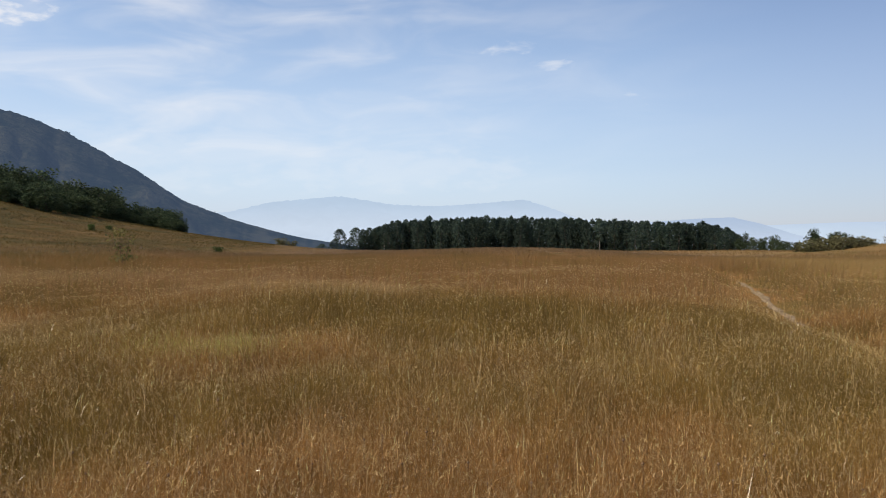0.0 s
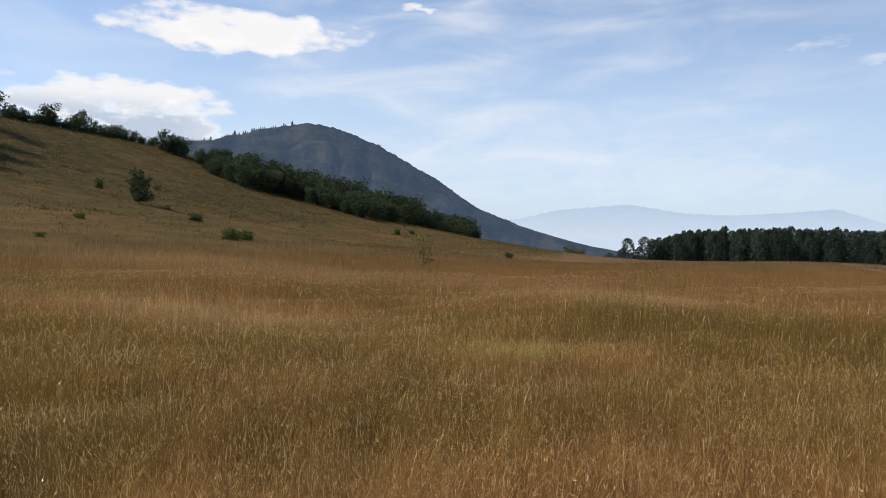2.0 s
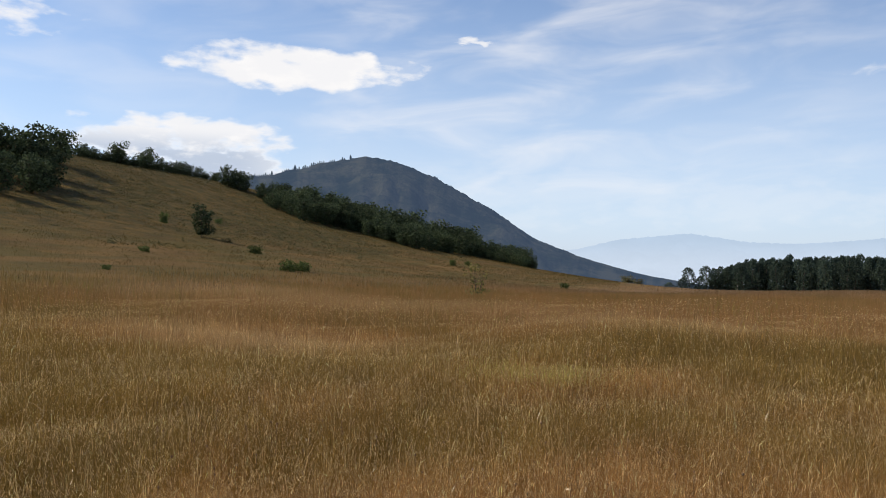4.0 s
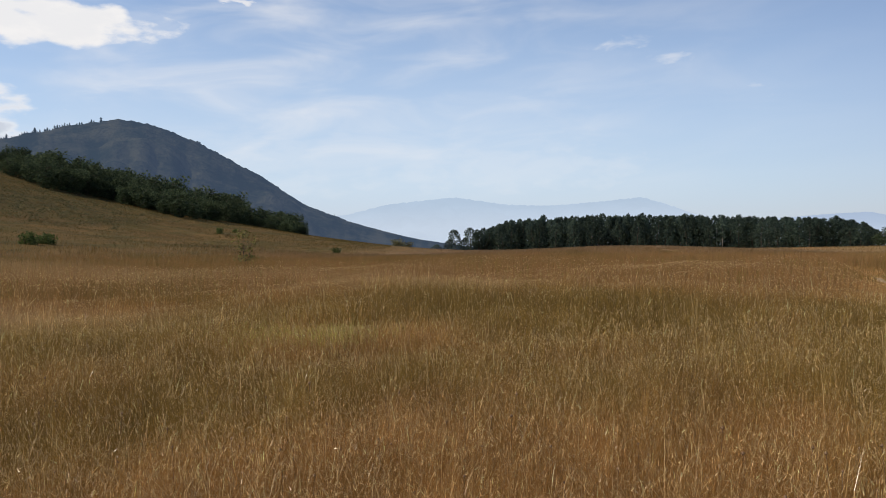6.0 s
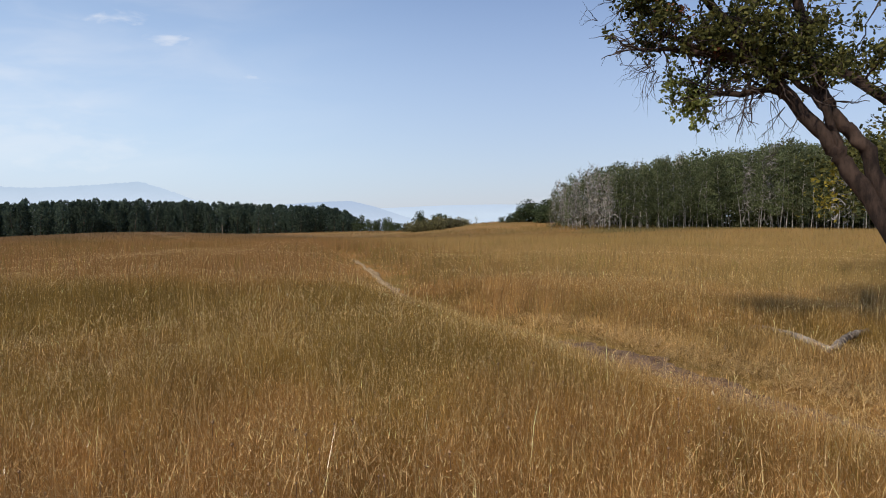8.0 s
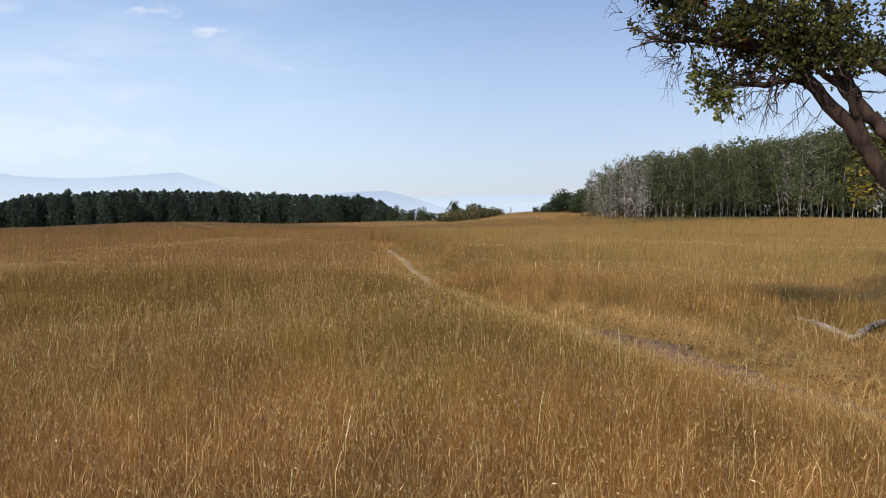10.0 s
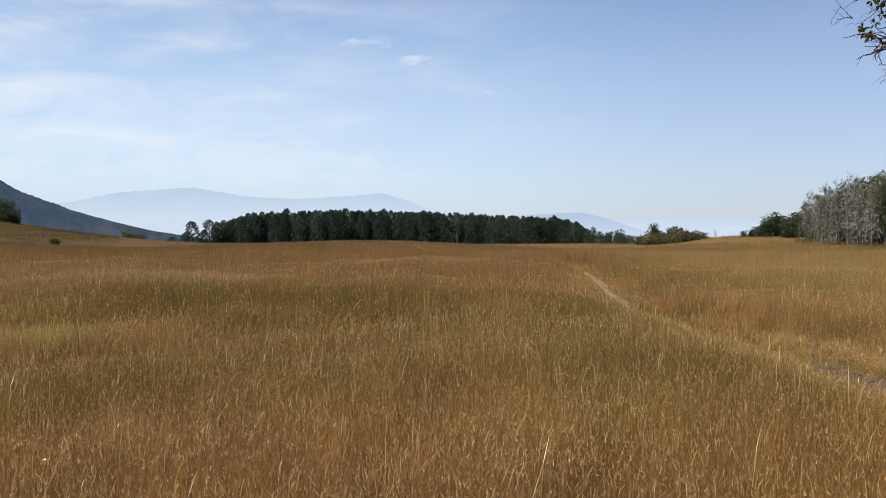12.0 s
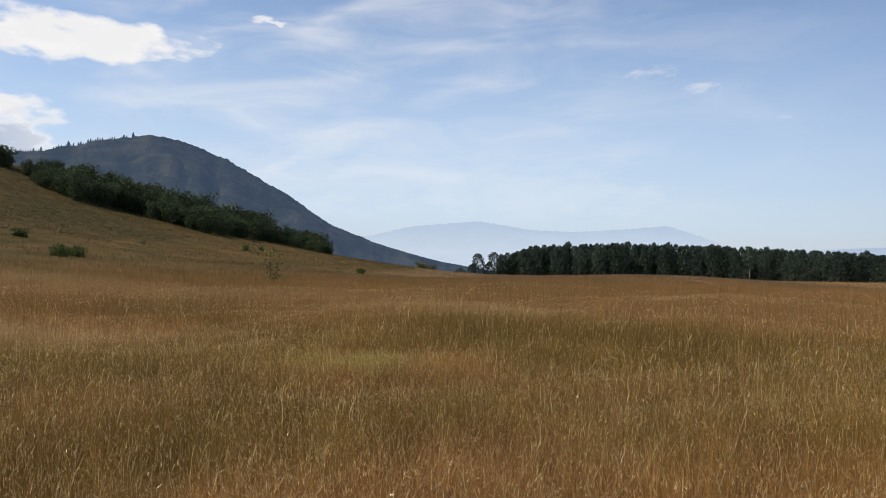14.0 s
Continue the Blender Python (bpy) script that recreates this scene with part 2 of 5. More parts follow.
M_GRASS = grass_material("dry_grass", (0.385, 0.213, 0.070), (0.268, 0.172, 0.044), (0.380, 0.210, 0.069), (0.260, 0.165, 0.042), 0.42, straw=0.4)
M_GRASS_MID = grass_material("dry_grass_farther_out", (0.318, 0.180, 0.066), (0.212, 0.140, 0.041), (0.314, 0.177, 0.064), (0.208, 0.136, 0.039), 0.36, straw=0.55, vary=0.6)
M_SEED = grass_material("seed_heads", (0.44, 0.285, 0.11), (0.42, 0.28, 0.105), (0.88, 0.62, 0.29), (0.86, 0.61, 0.28), 0.45, 0.3, 0.6)
M_LIME = grass_material("fresh_green_grass", (0.34, 0.31, 0.07), (0.34, 0.31, 0.07), (0.64, 0.60, 0.17), (0.62, 0.59, 0.16), 0.5)
M_STRAW = grass_material("trampled_straw", (0.50, 0.33, 0.13), (0.50, 0.33, 0.13), (0.66, 0.45, 0.20), (0.66, 0.45, 0.20), 0.3, vary=0.7)
M_GREEN = grass_material("green_grass", (0.16, 0.14, 0.03), (0.15, 0.135, 0.03), (0.32, 0.27, 0.06), (0.26, 0.235, 0.05))


def ground_material():
    m = material("meadow_soil_and_thatch")
    p = position()
    t = patches()
    c = mixc(t, (0.33, 0.175, 0.055, 1), (0.23, 0.15, 0.042, 1))
    fine = noise_tex(p, 7.0, 6.0, 0.7)
    c = mixc(1.0, c, ramp(fine, (0.25, (0.6, 0.58, 0.55)), (0.5, (1.0, 1.0, 1.0)), (0.75, (1.3, 1.28, 1.2))), "MULTIPLY")
    sepn = NT.nodes.new("ShaderNodeSeparateXYZ")
    NT.links.new(p, sepn.inputs[0])
    # the hillside: short brown growth, olive sage and bare russet bands
    px, py = sepn.outputs[0], sepn.outputs[1]
    edge = mth("ADD", mth("MULTIPLY", px, -1.0), mth("MULTIPLY", noise_tex(p, 0.08, 3.0), 14.0))
    hill = mth("MULTIPLY", smooth(edge, 27.0, 38.0), smooth(py, 10.0, 30.0))
    long = combine(mth("MULTIPLY", px, 0.5), mth("MULTIPLY", py, 0.16), mth("MULTIPLY", sepn.outputs[2], 0.9))
    sage = mixc(smooth(noise_tex(long, 0.45, 6.0, 0.65), 0.40, 0.62), (0.150, 0.090, 0.031, 1), (0.092, 0.070, 0.021, 1))
    high = smooth(mth("ADD", sepn.outputs[2], mth("MULTIPLY", noise_tex(p, 0.07, 4.0), 5.0)), 4.5, 9.5)
    brush = mixc(smooth(noise_tex(p, 0.55, 6.0, 0.72), 0.40, 0.60), (0.118, 0.078, 0.025, 1), (0.046, 0.043, 0.013, 1))
    sage = mixc(mth("MULTIPLY", high, 0.85), sage, brush)
    c = mixc(hill, c, sage)
    c = mixc(mth("MULTIPLY", mth("MULTIPLY", smooth(path_side(px, py), 0.0, 7.0), 0.5), smooth(py, -10.0, 10.0)), c, (0.27, 0.18, 0.065, 1))
    c = mixc(mth("MULTIPLY", shaded_aspen_floor(px, py), 0.8), c, (0.12, 0.105, 0.036, 1))
    c = mixc(mth("MULTIPLY", far_fade(px, py), mth("SUBTRACT", 1.0, hill)), c, (0.17, 0.105, 0.055, 1))
    mott = noise_tex(combine(mth("MULTIPLY", px, 0.25), mth("MULTIPLY", py, 0.25), mth("MULTIPLY", sepn.outputs[2], 1.4)), 0.5, 5.0, 0.65)
    c = mixc(1.0, c, ramp(mott, (0.3, (0.75, 0.73, 0.70)), (0.5, (1, 1, 1)), (0.72, (1.3, 1.22, 1.14))), "MULTIPLY")
    finish(principled(c, 0.95, mth("ADD", fine, mott), 0.12, 0.1, 0.9))
    return m


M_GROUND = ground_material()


def simple_material(name, a, b, scale, rough=0.85, bump=0.02, spec=0.2, stretch=1.0):
    m = material(name)
    p = position()
    if stretch != 1.0:
        sepn = NT.nodes.new("ShaderNodeSeparateXYZ")
        NT.links.new(p, sepn.inputs[0])
        p = combine(sepn.outputs[0], sepn.outputs[1], mth("MULTIPLY", sepn.outputs[2], stretch))
    n = noise_tex(p, scale, 6.0, 0.65)
    n2 = noise_tex(p, scale * 0.13, 3.0, 0.5)
    f = smooth(mth("ADD", mth("MULTIPLY", n, 0.65), mth("MULTIPLY", n2, 0.35)), 0.36, 0.64)
    finish(principled(mixc(f, (*a, 1), (*b, 1)), rough, n, bump, spec))
    return m


def leaf_material(name, a, b, through=0.3, rough=0.7, vary=0.5):
    m = material(name)
    r = island()
    c = mixc(smooth(r, 0.1, 0.9), (*a, 1), (*b, 1))
    o = obj_random()
    c = mixc(1.0, c, ramp(o, (0.0, (1 - vary * 0.6,) * 3), (1.0, (1 + vary * 0.6,) * 3)), "MULTIPLY")
    finish(mix_shader(through, principled(c, rough, spec=0.1), translucent(c)))
    return m


def trail_material():
    m = material("trodden_dirt")
    p = position()
    sp = NT.nodes.new("ShaderNodeSeparateXYZ")
    NT.links.new(p, sp.inputs[0])
    n = noise_tex(p, 9.0, 6.0, 0.7)
    dark = mixc(smooth(n, 0.35, 0.65), (0.085, 0.052, 0.036, 1), (0.215, 0.140, 0.095, 1))
    dust = mixc(smooth(n, 0.35, 0.65), (0.20, 0.13, 0.065, 1), (0.40, 0.285, 0.16, 1))
    finish(principled(mixc(smooth(sp.outputs[1], 8.0, 14.0), dark, dust), 0.95, n, 0.03, 0.1))
    return m


M_TRAIL = trail_material()
M_BARK = simple_material("furrowed_bark", (0.016, 0.011, 0.009), (0.062, 0.040, 0.030), 14.0, 0.9, 0.03, 0.15, 0.35)
M_STALK = simple_material("dry_flower_stalk", (0.16, 0.095, 0.05), (0.30, 0.185, 0.10), 20.0, 0.8, 0.002)
M_TWIG = simple_material("bare_twig_bark", (0.03, 0.021, 0.018), (0.085, 0.062, 0.052), 20.0, 0.8, 0.004)
M_ASPENBARK = simple_material("pale_aspen_bark", (0.17, 0.155, 0.135), (0.45, 0.415, 0.37), 3.0, 0.7, 0.01)
M_PALETWIG = simple_material("pale_twigs", (0.16, 0.146, 0.13), (0.33, 0.305, 0.275), 3.0, 0.8, 0.004)
M_DARKBARK = simple_material("dark_bark", (0.05, 0.04, 0.03), (0.12, 0.095, 0.075), 5.0, 0.9, 0.02)
M_LOG = simple_material("weathered_log_wood", (0.06, 0.042, 0.032), (0.38, 0.32, 0.255), 22.0, 0.85, 0.02, 0.15)
# next two leaf colours are lifted to paint in haze, the grove's bluish too
M_LEAF_FAR = leaf_material("hazed_grove_leaves", (0.044, 0.064, 0.054), (0.092, 0.125, 0.082), 0.35)
M_LEAF_OAK = leaf_material("scrub_oak_leaves", (0.040, 0.056, 0.028), (0.085, 0.110, 0.052), 0.3, vary=0.45)
M_LEAF_ASPEN = leaf_material("aspen_leaves", (0.065, 0.08, 0.036), (0.155, 0.172, 0.084), 0.38)
M_LEAF_NEAR = leaf_material("oak_leaves_near", (0.032, 0.036, 0.012), (0.14, 0.135, 0.042), 0.45)
# brighter yellow-green copy of the oak's leaf colour, with sunlight painted in
M_LEAF_LIT = leaf_material("oak_leaves_painted_sunlit", (0.11, 0.13, 0.03), (0.30, 0.32, 0.10), 0.45)
M_LEAF_RUSSET = leaf_material("russet_leaves", (0.20, 0.07, 0.04), (0.32, 0.15, 0.07), 0.4)
M_LEAF_SHRUB = leaf_material("shrub_leaves", (0.045, 0.072, 0.02), (0.13, 0.165, 0.05), 0.3)
M_LEAF_SAGE = leaf_material("sagebrush_leaves", (0.085, 0.08, 0.035), (0.165, 0.148, 0.07), 0.2)
M_HILL = leaf_material("short_hillside_grass", (0.075, 0.068, 0.019), (0.185, 0.115, 0.036), 0.25, vary=0.0)
M_LEAF_SAPLING = leaf_material("sapling_leaves", (0.10, 0.10, 0.035), (0.26, 0.23, 0.08), 0.4)
M_LEAF_YELLOW = leaf_material("yellowing_leaves", (0.20, 0.17, 0.03), (0.36, 0.28, 0.05), 0.45)


def distance_material(name, a, b, scale, air, share, bump=20.0):
    """Far land with its haze painted in: a share of the surface glows in the air's colour."""
    m = material(name)
    p = position()
    n = noise_tex(p, scale, 6.0, 0.65)
    n2 = noise_tex(p, scale * 4.0, 5.0, 0.7)
    c = mixc(smooth(mth("ADD", mth("MULTIPLY", n, 0.6), mth("MULTIPLY", n2, 0.4)), 0.4, 0.6), (*a, 1), (*b, 1))
    s = principled(c, 1.0, mth("ADD", n, n2), bump, 0.0)
    e = NT.nodes.new("ShaderNodeEmission")
    e.inputs[0].default_value, e.inputs[1].default_value = (*air, 1), 1.0
    finish(mix_shader(share, s, e.outputs[0]))
    return m


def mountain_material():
    m = material("wooded_mountain_painted_haze")
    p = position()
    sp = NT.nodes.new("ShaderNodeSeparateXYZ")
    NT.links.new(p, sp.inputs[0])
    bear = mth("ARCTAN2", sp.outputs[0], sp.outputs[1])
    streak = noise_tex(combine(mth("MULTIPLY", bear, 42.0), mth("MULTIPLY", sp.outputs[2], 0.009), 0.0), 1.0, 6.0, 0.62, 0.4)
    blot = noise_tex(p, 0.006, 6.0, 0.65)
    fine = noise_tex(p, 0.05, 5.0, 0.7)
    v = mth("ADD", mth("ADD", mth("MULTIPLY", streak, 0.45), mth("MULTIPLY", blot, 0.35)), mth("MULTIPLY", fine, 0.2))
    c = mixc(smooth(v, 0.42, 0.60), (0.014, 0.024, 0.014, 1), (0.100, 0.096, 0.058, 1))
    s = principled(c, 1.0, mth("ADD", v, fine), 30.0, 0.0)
    # blue haze painted in: half the surface is an even glow
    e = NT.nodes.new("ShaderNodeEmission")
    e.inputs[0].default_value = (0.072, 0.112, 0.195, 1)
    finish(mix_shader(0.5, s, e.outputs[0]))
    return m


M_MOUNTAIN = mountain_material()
M_MTNTREES = distance_material("mountain_conifers_painted_haze", (0.02, 0.03, 0.02), (0.03, 0.045, 0.03), 0.1, (0.085, 0.13, 0.215), 0.4)
# haze painted as the land's own glow, from top colour to foot colour
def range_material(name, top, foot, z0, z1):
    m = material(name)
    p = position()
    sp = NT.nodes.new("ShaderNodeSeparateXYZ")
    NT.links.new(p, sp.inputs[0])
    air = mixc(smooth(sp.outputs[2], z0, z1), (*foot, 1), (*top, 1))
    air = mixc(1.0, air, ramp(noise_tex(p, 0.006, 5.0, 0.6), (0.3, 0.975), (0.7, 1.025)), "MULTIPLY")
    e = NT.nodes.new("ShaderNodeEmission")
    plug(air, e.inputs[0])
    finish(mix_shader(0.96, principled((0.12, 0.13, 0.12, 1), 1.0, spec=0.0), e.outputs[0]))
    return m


M_RANGE = range_material("far_range_painted_haze", (0.43, 0.56, 0.73), (0.53, 0.64, 0.79), 0.0, 190.0)
M_HEADLAND = range_material("headland_painted_haze", (0.38, 0.49, 0.67), (0.47, 0.58, 0.74), -40.0, 70.0)
M_RANGE2 = range_material("farther_range_painted_haze", (0.46, 0.58, 0.76), (0.53, 0.65, 0.80), -20.0, 80.0)


# ---- mesh helpers ----
def np_mesh(name, verts, faces, attrs=None, smooth_shade=False):
    """A mesh from arrays: verts (n, 3); faces a list of (m, k) index arrays."""
    me = bpy.data.meshes.new(name)
    verts = np.asarray(verts, dtype=np.float32).reshape(-1, 3)
    me.vertices.add(len(verts))
    me.vertices.foreach_set("co", verts.ravel())
    faces = [np.asarray(f, dtype=np.int32) for f in faces if len(f)]
    loops = np.concatenate([f.ravel() for f in faces])
    totals = np.concatenate([np.full(len(f), f.shape[1], dtype=np.int32) for f in faces])
    starts = np.concatenate([[0], np.cumsum(totals)[:-1]]).astype(np.int32)
    me.loops.add(len(loops))
    me.loops.foreach_set("vertex_index", loops)
    me.polygons.add(len(totals))
    me.polygons.foreach_set("loop_start", starts)
    me.polygons.foreach_set("use_smooth", np.full(len(totals), smooth_shade))
    for key, values in (attrs or {}).items():
        at = me.attributes.new(key, "FLOAT", "POINT")
        at.data.foreach_set("value", np.asarray(values, dtype=np.float32).ravel())
    me.update(calc_edges=True)
    return me


def thing(name, me, mat, label="", category="", group="", kind=""):
    me.materials.append(mat)
    return tagged(new(name, me), label, category, group, kind)


def part(name, me, mat, parent, label=""):
    me.materials.append(mat)
    ob = new(name, me)
    ob.parent = parent
    return tagged(ob, label)


def sstep(x, a, b):
    t = np.clip((x - a) / (b - a), 0, 1)
    return t * t * (3 - 2 * t)


def waves(x, y, k, seed):
    """Smooth pseudo-random undulation, about -1 to 1."""
    rg = np.random.RandomState(seed)
    s = 0.0
    for i in range(6):
        a, ph, f = rg.uniform(0, 6.283), rg.uniform(0, 6.283), k * rg.uniform(0.6, 1.7)
        s = s + np.sin(f * (x * np.cos(a) + y * np.sin(a)) + ph)
    return s / 3.2


def height(x, y):
    """The lie of the land."""
    x, y = np.asarray(x, dtype=float), np.asarray(y, dtype=float)
    r = np.hypot(x, y)
    front = sstep(y, -40, 30)
    z = (-1.55 * sstep(r, 15, 135) + (0.50 * np.exp(-(((x - 9) / 15.0) ** 2)) - 0.22 * np.exp(-(((x - 33) / 12.0) ** 2))) * sstep(y, 55, 105)) * front
    z = z - 0.00022 * np.clip(r - 112, 0, 200) ** 2 * front - 0.07 * np.clip(r - 312, 0, 900) * front
    # gentle rise to the right, where the aspens stand
    z = z + 0.48 * sstep(x, 30, 52) * sstep(y, -20, 30) * (1 - sstep(y - 1.1 * np.clip(x - 48, 0, 60), 84, 118))
    # the knoll under the scrub beside the aspens
    z = z + 1.35 * np.exp(-(((x - 64) / 18.0) ** 2 + ((y - 92) / 18.0) ** 2)) + 0.42 * sstep(x, 44, 54) * sstep(y, 30, 60) * (1 - sstep(y, 80, 110))
    # the hill to the left
    u = np.clip(-x - 20, 0, 400)
    b = 0.0019 - 0.0009 * sstep(y, 145, 215)
    cap = np.where(u < 80, u, 80 + 26 * np.tanh((u - 80) / 26))
    hill = 0.05 * cap + b * cap * cap - 0.05 * np.clip(u - 130, 0, 300)
    z = z + hill * (1 - 0.85 * sstep(y, 185, 300)) * sstep(y, -60, 0)
    z = z + 0.05 * waves(x, y, 0.45, 3) * sstep(r, 2, 12) + 0.22 * waves(x, y, 0.09, 4) * sstep(r, 30, 90)
    z = z + 0.5 * waves(x, y, 0.05, 5) * sstep(u, 30, 80)
    return z


def hz(x, y):
    return float(height(np.array([x]), np.array([y]))[0])


def polar(az, d):
    a = radians(az)
    return -d * math.sin(a), d * math.cos(a)


# ---- ground ----
def build_ground():
    azs = np.concatenate([np.arange(-70, 62, 0.5), np.arange(62, 290, 6.0)])
    rs = np.concatenate([[0.6], 1.2 * 1.026 ** np.arange(0, 233), [700, 950, 1300, 1900, 2800, 4700]])
    A, R = np.meshgrid(np.radians(azs), rs)
    X, Y = -R * np.sin(A), R * np.cos(A)
    V = np.stack([X, Y, height(X, Y)], -1).reshape(-1, 3)
    nA, nR = len(azs), len(rs)
    i, j = np.meshgrid(np.arange(nR - 1), np.arange(nA), indexing="ij")
    k = (j + 1) % nA
    F = np.stack([i * nA + j, (i + 1) * nA + j, (i + 1) * nA + k, i * nA + k], -1).reshape(-1, 4)[:, ::-1]
    V = np.concatenate([V, [[0, 0, hz(0, 0)]]])
    c = len(V) - 1
    jj = np.arange(nA)
    T = np.stack([np.full(nA, c), jj, (jj + 1) % nA], -1)[:, ::-1]
    thing("ground", np_mesh("ground", V, [F, T], smooth_shade=True), M_GROUND, "rolling dry meadow ground with russet thatch and a rising hillside", "ground", kind="structure")


build_ground()

TRAIL = [(5.0, -6.0), (5.1, 0.0), (5.28, 4.4), (5.40, 6.3), (5.66, 7.8), (5.70, 8.8), (5.64, 10.0), (5.72, 11.5), (6.18, 13.7), (7.0, 16.6), (8.4, 21.4), (9.6, 25.5), (11.0, 30.5)]


def trail_points(step=0.12):
    P = np.array(TRAIL)
    d = np.concatenate([[0], np.cumsum(np.hypot(*np.diff(P, axis=0).T))])
    s = np.arange(0, d[-1], step)
    k = max(1, int(1.2 / step))
    x, y = np.interp(s, d, P[:, 0]), np.interp(s, d, P[:, 1])
    pad = np.ones(2 * k + 1) / (2 * k + 1)
    x = np.convolve(np.pad(x, k, mode="edge"), pad, "valid")
    y = np.convolve(np.pad(y, k, mode="edge"), pad, "valid")
    return s, x, y


def trail_distance(x, y):
    """Distance to the trail's middle line, signed by side (right positive)."""
    _, tx, ty = trail_points(0.5)
    order = np.argsort(ty)
    cx = np.interp(y, ty[order], tx[order])
    slope = np.gradient(tx[order], ty[order])
    return (x - cx) / np.sqrt(1 + np.interp(y, ty[order], slope) ** 2)


def build_trail():
    s, x, y = trail_points()
    nx, ny = np.gradient(y), -np.gradient(x)
    ln = np.hypot(nx, ny)
    nx, ny = nx / ln, ny / ln
    rg = np.random.RandomState(5)
    rag = np.convolve(rg.normal(0, 1, len(s) + 8), np.ones(7) / 7, "valid")[: len(s)]
    rag2 = np.convolve(rg.normal(0, 1, len(s) + 8), np.ones(7) / 7, "valid")[: len(s)]
    wide = np.interp(y, [3.8, 4.4, 5.2, 5.6, 6.4, 8, 9.5, 12.5, 14, 20, 24, 27], [0.04, 0.34, 0.28, 0.15, 0.28, 0.16, 0.08, 0.07, 0.09, 0.09, 0.07, 0.03])
    L, Rr = np.maximum(wide * (1 + 1.3 * rag), 0.015), np.maximum(wide * (1 + 1.3 * rag2), 0.015)
    rows = []
    for f in (-1.0, -0.55, 0.0, 0.55, 1.0):
        w = np.where(f < 0, L, Rr) * f
        px, py = x + nx * w, y + ny * w
        dip = -0.03 * (1 - abs(f)) + 0.012 * rg.normal(0, 1, len(s))
        rows.append(np.stack([px, py, height(px, py) - 0.05 + 0.095 * np.interp(y, [7.4, 8.4, 12.6, 13.6, 25, 27], [1, 0, 0, 1, 1, 0.2]) + dip * (abs(f) < 1) - 0.03 * (abs(f) == 1)], -1))
    V = np.stack(rows, 1).reshape(-1, 3)
    n = len(s)
    i, j = np.meshgrid(np.arange(n - 1), np.arange(4), indexing="ij")
    F = np.stack([i * 5 + j, i * 5 + j + 1, (i + 1) * 5 + j + 1, (i + 1) * 5 + j], -1).reshape(-1, 4)
    thing("footpath", np_mesh("footpath", V, [F], smooth_shade=True), M_TRAIL, "narrow trodden dirt footpath winding through dry grass", "path", kind="structure")


build_trail()


# ---- mountain and far ranges ----
def ridge(name, knots, r0, r1, base, mat, label, az0, az1, rough, steps=26, cols=420, seed=1):
    """A mountain: its crest by bearing and angle of rise, falling towards the viewer in spurs."""
    ka, ke = np.array(knots).T
    az = np.linspace(az0, az1, cols)
    o = np.argsort(ka)
    e = np.interp(az, ka[o], ke[o])
    pad = np.ones(9) / 9
    e = np.convolve(np.pad(e, 4, mode="edge"), pad, "valid")
    crest = EYE + r1 * np.tan(np.radians(e))
    s = np.linspace(0, 1, steps)[:, None]
    A = np.radians(az)[None, :]
    R = r0 + (r1 - r0) * s + 0 * A
    X, Y = -R * np.sin(A), R * np.cos(A)
    Z = base + (crest[None, :] - base) * s ** 1.15
    k = 26.0 / (r1 - r0)
    rough = rough * np.clip((crest - base) / 260.0, 0.0, 1.0)[None, :]
    Z = Z + rough * np.sin(math.pi * s) ** 0.7 * (np.abs(waves(X, Y, k, seed)) - 0.4 + 0.5 * np.abs(waves(X, Y, k * 2.3, seed + 1)))
    Z[-1] += rough[0] * (0.06 * waves(X[-1], Y[-1], k * 5, seed + 2) + 0.05 * waves(X[-1], Y[-1], k * 14, seed + 3))
    Xb, Yb, Zb = X[-1:] * 1.06, Y[-1:] * 1.06, np.full_like(X[-1:], base)
    X, Y, Z = np.concatenate([X, Xb]), np.concatenate([Y, Yb]), np.concatenate([Z, Zb])
    V = np.stack([X, Y, Z], -1).reshape(-1, 3)
    i, j = np.meshgrid(np.arange(steps), np.arange(cols - 1), indexing="ij")
    F = np.stack([i * cols + j, i * cols + j + 1, (i + 1) * cols + j + 1, (i + 1) * cols + j], -1).reshape(-1, 4)
    ob = thing(name, np_mesh(name, V, [F], smooth_shade=True), mat, label, "mountain", kind="structure")
    return az, X[-2], Y[-2], Z[-2]


MTN = [(70, 6.0), (55, 5.4), (42.2, 5.8), (39.5, 6.05), (37.2, 6.3), (34.9, 6.9), (32.5, 7.5), (30.1, 7.86), (28.5, 7.6), (26.9, 7.05), (24.8, 6.2), (22.7, 4.96), (20.6, 3.85), (18.3, 2.18), (14.4, 0.68), (10.4, -0.38), (8.7, -0.66), (4, -1.4)]
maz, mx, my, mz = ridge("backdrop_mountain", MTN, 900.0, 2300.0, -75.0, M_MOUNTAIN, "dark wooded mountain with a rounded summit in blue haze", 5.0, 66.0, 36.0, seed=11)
FAR = [(24, 0.9), (15.3, 1.35), (12.3, 2.1), (9.9, 2.33), (7.5, 2.55), (5.5, 2.25), (3.4, 1.93), (0.2, 1.85), (-2.7, 2.05), (-5.9, 2.32), (-8.0, 1.62), (-9.5, 1.0), (-13, 0.35), (-17, -0.2)]
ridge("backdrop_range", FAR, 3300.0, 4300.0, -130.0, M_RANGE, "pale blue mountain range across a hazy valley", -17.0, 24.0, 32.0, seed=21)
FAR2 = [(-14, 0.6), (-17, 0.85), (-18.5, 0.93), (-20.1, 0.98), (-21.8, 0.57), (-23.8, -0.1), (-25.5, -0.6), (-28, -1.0)]
